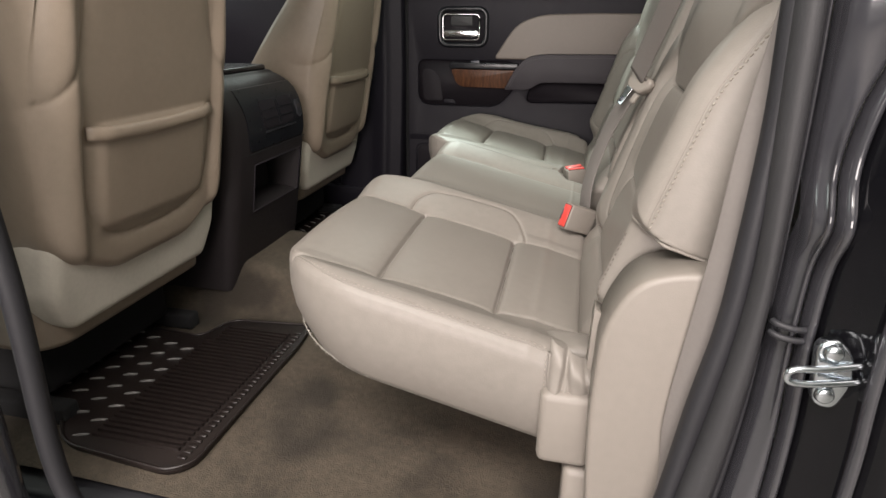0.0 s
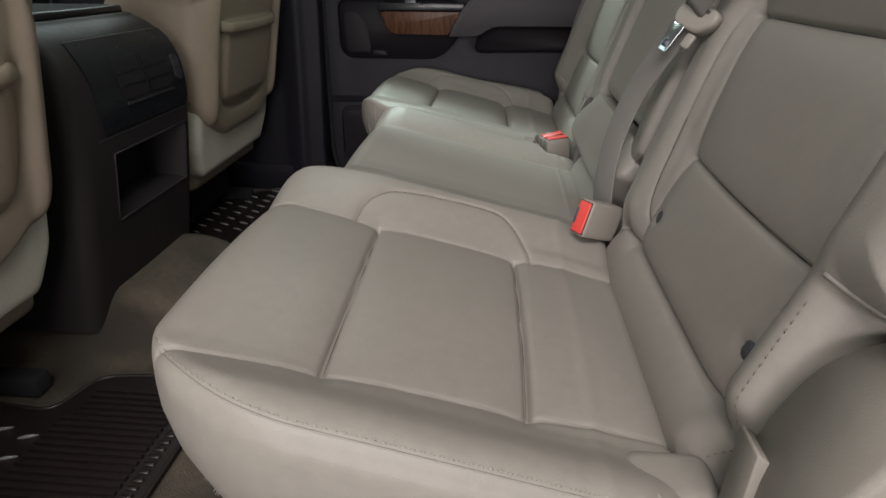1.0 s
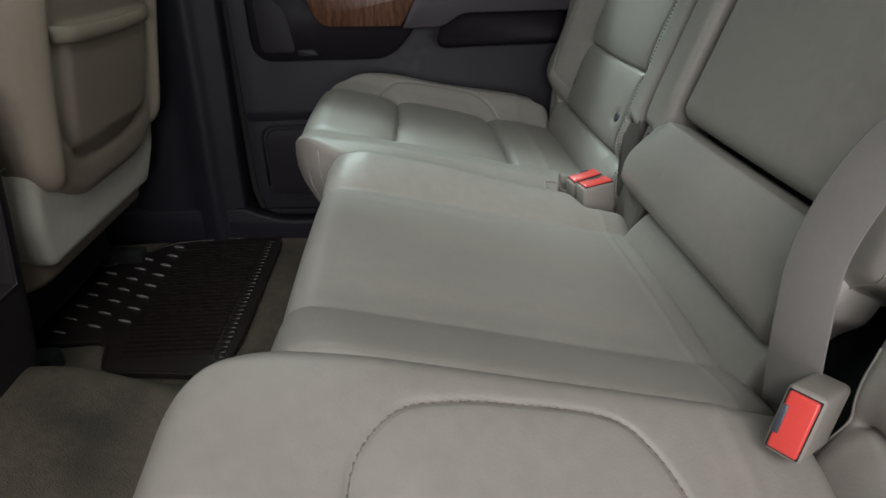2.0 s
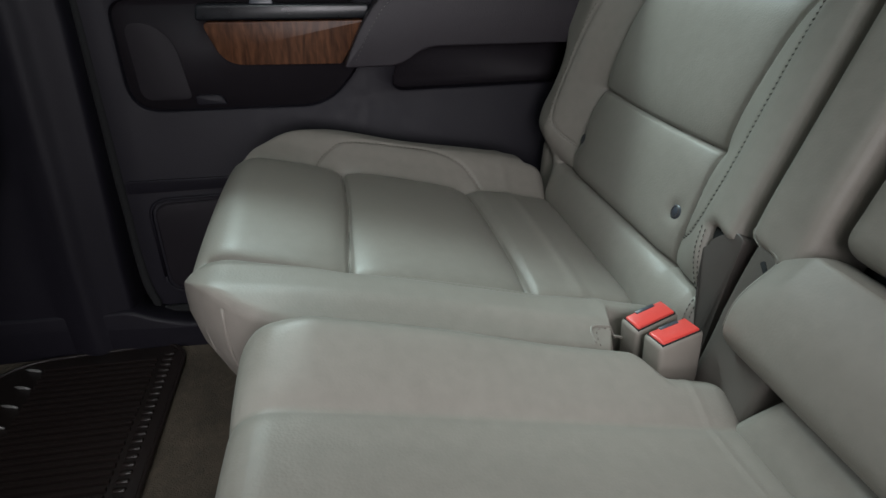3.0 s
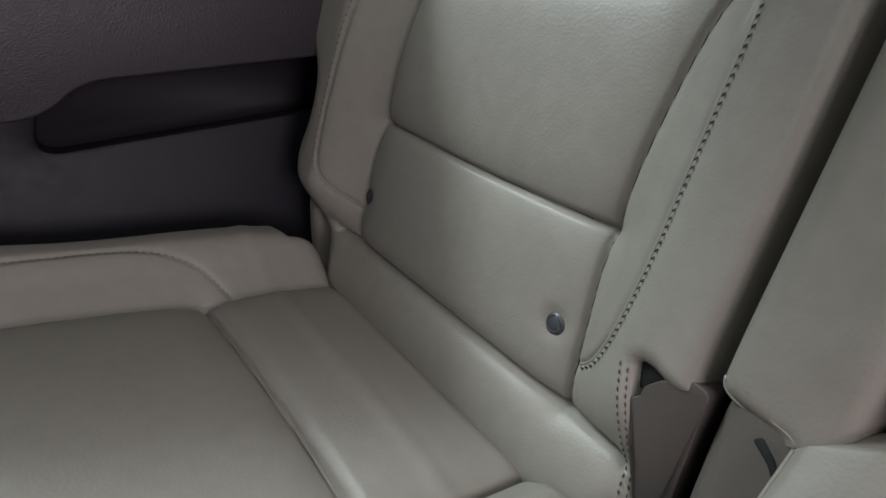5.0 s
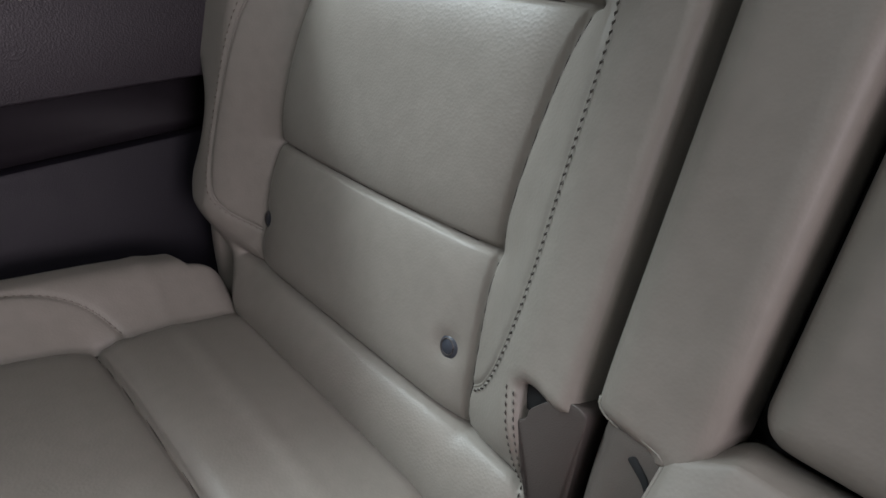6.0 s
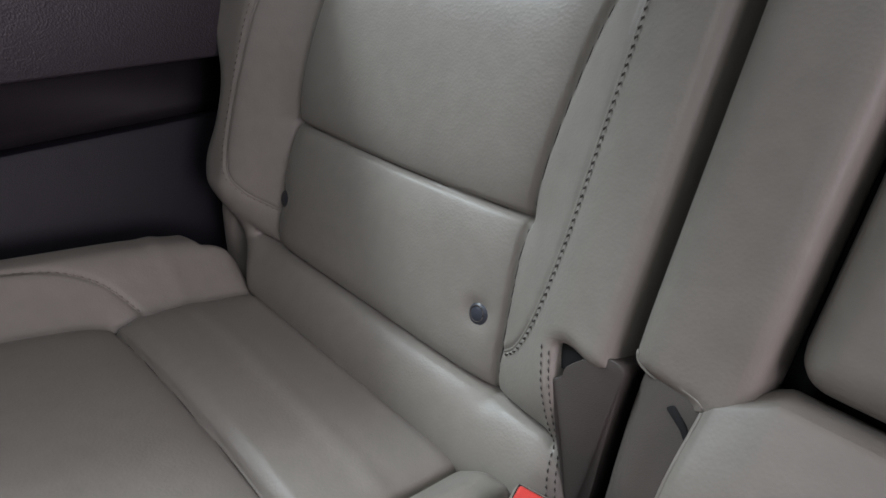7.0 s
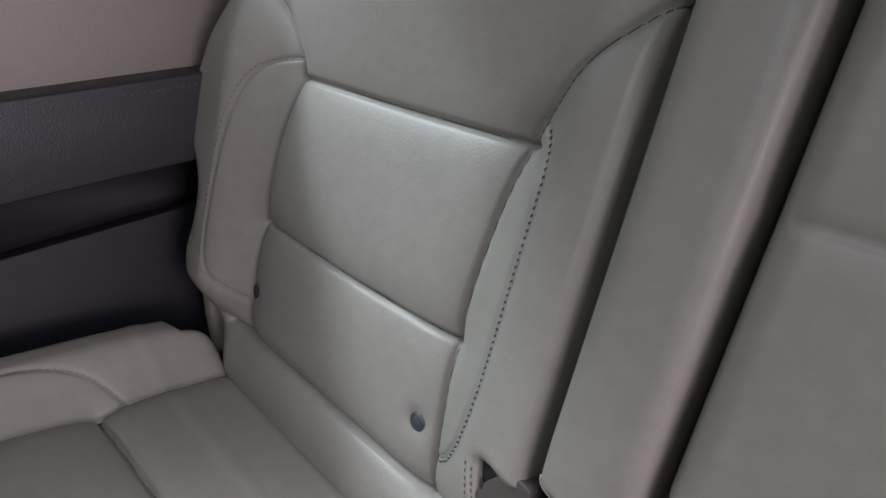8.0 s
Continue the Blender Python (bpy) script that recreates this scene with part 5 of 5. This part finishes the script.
def console():
    ob = thing("centre_console", (-1.1, -0.01, 0.1), "dark cocoa centre console between the front seats", "console")
    line = curve_pts([(-0.908, 0.08), (-0.897, 0.14), (-0.868, 0.30), (-0.849, 0.42), (-0.843, 0.50), (-0.850, 0.555), (-0.876, 0.602), (-0.922, 0.630), (-1.0, 0.640), (-1.5, 0.640)], 6)
    z_lo, z_hi, y_lo, y_hi = 0.285, 0.415, -0.112, 0.150
    low = [(float(np.interp(z, line[:36, 1], line[:36, 0])), z) for z in (z_lo, z_hi)]
    line = np.array(sorted([tuple(p) for p in line[:36]] + low, key=lambda p: p[1]) + [tuple(p) for p in line[36:]])
    tang = np.gradient(line, axis=0)
    tang /= np.linalg.norm(tang, axis=1)[:, None]
    nrm = np.stack([tang[:, 1], -tang[:, 0]], 1)
    y0, y1, r = -0.205, 0.190, 0.032

    def at(k, y, lift=0.0):
        d = max(0.0, r - min(y - y0, y1 - y)) / r
        back = r * (1 - math.sqrt(max(0.0, 1 - d * d)))
        return (line[k, 0] + nrm[k, 0] * (lift - back), y, line[k, 1] + nrm[k, 1] * (lift - back))

    ys = sorted([y0 + r * (1 - math.cos(a)) for a in np.linspace(0, 1.57, 7)] + [y1 - r * (1 - math.cos(a)) for a in np.linspace(0, 1.57, 7)] + list(np.linspace(y_lo, y_hi, 9)))
    bm = bmesh.new()
    grid = [[bm.verts.new(at(k, y)) for y in ys] for k in range(len(line))]
    inside = lambda k, j: z_lo - 1e-6 <= line[k, 1] and line[k + 1, 1] <= z_hi + 1e-6 and y_lo - 1e-6 <= ys[j] and ys[j + 1] <= y_hi + 1e-6
    hole = {(k, j) for k in range(len(line) - 1) for j in range(len(ys) - 1) if inside(k, j)}
    for k in range(len(line) - 1):
        for j in range(len(ys) - 1):
            if (k, j) not in hole:
                bm.faces.new((grid[k][j], grid[k][j + 1], grid[k + 1][j + 1], grid[k + 1][j]))
    for j in (0, -1):
        bm.faces.new([row[j] for row in grid] + [bm.verts.new((-1.5, ys[j], 0.08))])
    # the cubby: walls drawn forward from the opening, with a step in its floor
    ks, js = [k for k, j in hole], [j for k, j in hole]
    ka, kb, ja, jb = min(ks), max(ks) + 1, min(js), max(js) + 1
    loop = [(ka, j) for j in range(ja, jb)] + [(k, jb) for k in range(ka, kb)] + [(kb, j) for j in range(jb, ja, -1)] + [(k, ja) for k in range(kb, ka, -1)]
    front = [grid[k][j] for k, j in loop]
    lip = [bm.verts.new(v.co + Vector((-0.006, 0.02 * (0.02 - v.co.y), 0.03 * (0.35 - v.co.z)))) for v in front]
    deep = [bm.verts.new((-0.955, 0.019 + 0.86 * (v.co.y - 0.019), 0.357 + 0.86 * (v.co.z - 0.350))) for v in front]
    n = len(front)
    for a, b in ((front, lip), (lip, deep)):
        for k in range(n):
            bm.faces.new((a[k], a[(k + 1) % n], b[(k + 1) % n], b[k]))
    bm.faces.new(deep)
    bmesh.ops.recalc_face_normals(bm, faces=bm.faces)
    body = part("console_body", bm, CONSOLE, ob, "dark console body with an open storage cubby", sharp=40)

    def patch(name, z0, z1, ya, yb, lift, material, parent, label="", thick=0.006, edge=0.006):
        """A plate that follows the curved rear of the console."""
        zs = np.linspace(z0, z1, 9)
        top = 40
        px, pz, nx, nz = (np.interp(zs, line[:top, 1], c) for c in (line[:top, 0], line[:top, 1], nrm[:top, 0], nrm[:top, 1]))
        cols = np.linspace(ya, yb, 7)
        f = bmesh.new()
        g = []
        for i in range(9):
            cut = edge if i in (0, 8) else 0.0
            g.append([f.verts.new((px[i] + nx[i] * lift, min(max(y, ya + cut), yb - cut), pz[i] + nz[i] * lift)) for y in cols])
        for i in range(8):
            for j in range(6):
                f.faces.new((g[i][j], g[i][j + 1], g[i + 1][j + 1], g[i + 1][j]))
        rim = [e for e in f.edges if e.is_boundary]
        out = bmesh.ops.extrude_edge_only(f, edges=rim)
        for v in (x for x in out["geom"] if isinstance(x, bmesh.types.BMVert)):
            v.co.x -= thick
        bmesh.ops.recalc_face_normals(f, faces=f.faces)
        return part(name, f, material, parent, label, sharp=30)

    panel = patch("outlet_panel", 0.455, 0.606, -0.138, 0.168, 0.003, BLACK_GLOSS, ob, "satin black outlet panel")
    patch("air_vent", 0.502, 0.572, -0.062, 0.112, 0.0045, RECESS, panel)
    for y in (0.020, 0.030):
        patch("vent_slat", 0.506, 0.568, y, y + 0.003, 0.0065, BLACK_GLOSS, panel, thick=0.003, edge=0.0)
    for z in (0.524, 0.546):
        patch("vent_slat", z, z + 0.003, -0.058, 0.108, 0.006, BLACK_GLOSS, panel, thick=0.003, edge=0.0)
    patch("vent_bar", 0.492, 0.4965, -0.055, 0.112, 0.0065, JAMB, panel, "thin satin bar under the vent", 0.004, 0.001)
    patch("outlet_socket", 0.508, 0.556, 0.130, 0.152, 0.008, JAMB, panel, "small grey socket cover", 0.006, 0.004)
    patch("panel_gap", 0.446, 0.4485, -0.150, 0.178, 0.0012, SEAL_GREY, ob, "fine bright joint under the outlet panel", 0.002, 0.0)
    rim = [at(k, ys[j], 0.0005) for k, j in loop]
    part("cubby_rim", cord(rim + rim[:1], 0.0020, 6, (1, 0, 0)), PAD_DARK, body)
    lid = rounded_outline([(-1.45, -0.185), (-0.94, -0.185), (-0.94, 0.170), (-1.45, 0.170)], [0.01, 0.03, 0.03, 0.01], 5)
    part("console_lid", slab(lid, lambda a, b, h: (a, b, 0.652 + h), 0.016, 0.007, 3), LID, ob, "smooth dark lid with a satin sheen")


console()

# ---------------------------------------------------------------- floor mats


def floor_mat(sign, label):
    z = FLOOR_Z + 0.012
    ob = thing("floor_mat", (-0.85, sign * 0.5, FLOOR_Z), label, "floor mat", "rear floor mats")
    pts = [(-1.09, 0.66), (-1.02, 0.665), (-0.92, 0.77), (-0.68, 0.79), (-0.645, 0.76), (-0.646, 0.35), (-0.66, 0.24), (-0.875, 0.262), (-0.905, 0.36), (-1.09, 0.345)]
    out = rounded_outline(pts, [0.03, 0.03, 0.04, 0.03, 0.03, 0.02, 0.02, 0.03, 0.03, 0.03], 4)
    part("mat_base", slab(out, lambda a, b, h: (a, sign * b, z + h), 0.012, 0.004, 2), RUBBER_MAT, ob)
    ln = [(a, sign * b, z + 0.001) for a, b in out]
    part("mat_rim", cord(ln + ln[:1], 0.0035, 6), RUBBER_MAT, ob)
    y = 0.30
    rib = bmesh.new()
    while y < 0.745:
        x0 = -0.878 if y > 0.37 else -0.86
        for lo, hi in (((x0, y, z - 0.002), (-0.690, y + 0.0065, z + 0.0065)),):
            r = bmesh.ops.create_cube(rib, size=1, matrix=Matrix.Translation(((lo[0] + hi[0]) / 2, sign * (lo[1] + hi[1]) / 2, (lo[2] + hi[2]) / 2)) @ Matrix.Diagonal((hi[0] - lo[0], hi[1] - lo[1], hi[2] - lo[2], 1)))
        y += 0.0145
    tagged(part("mat_ribs", rib, RUBBER_MAT, ob, smooth=False), kind="stuff")
    y = 0.29
    while y < 0.755:
        part("edge_tread", block((-0.682, sign * y - 0.004, z - 0.001), (-0.664, sign * y + 0.004, z + 0.004), 0.0015, 1), RUBBER_MAT, ob)
        y += 0.0155
    for x, first, count in ((-1.068, 0.38, 6), (-1.014, 0.393, 6), (-0.954, 0.409, 7), (-0.900, 0.422, 8)):
        for k in range(count):
            bm = bmesh.new()
            bmesh.ops.create_icosphere(bm, subdivisions=1, radius=1)
            bmesh.ops.transform(bm, matrix=pose(x, sign * (first + 0.0462 * k), z + 0.001, 0, 0, -20 * sign) @ Matrix.Diagonal((0.0195, 0.0025, 0.0045, 1)), verts=bm.verts)
            part("raised_tread", bm, TREAD, ob)


floor_mat(-1, "dark brown ribbed rubber mat by the open door")
floor_mat(1, "dark brown ribbed rubber mat by the closed door")
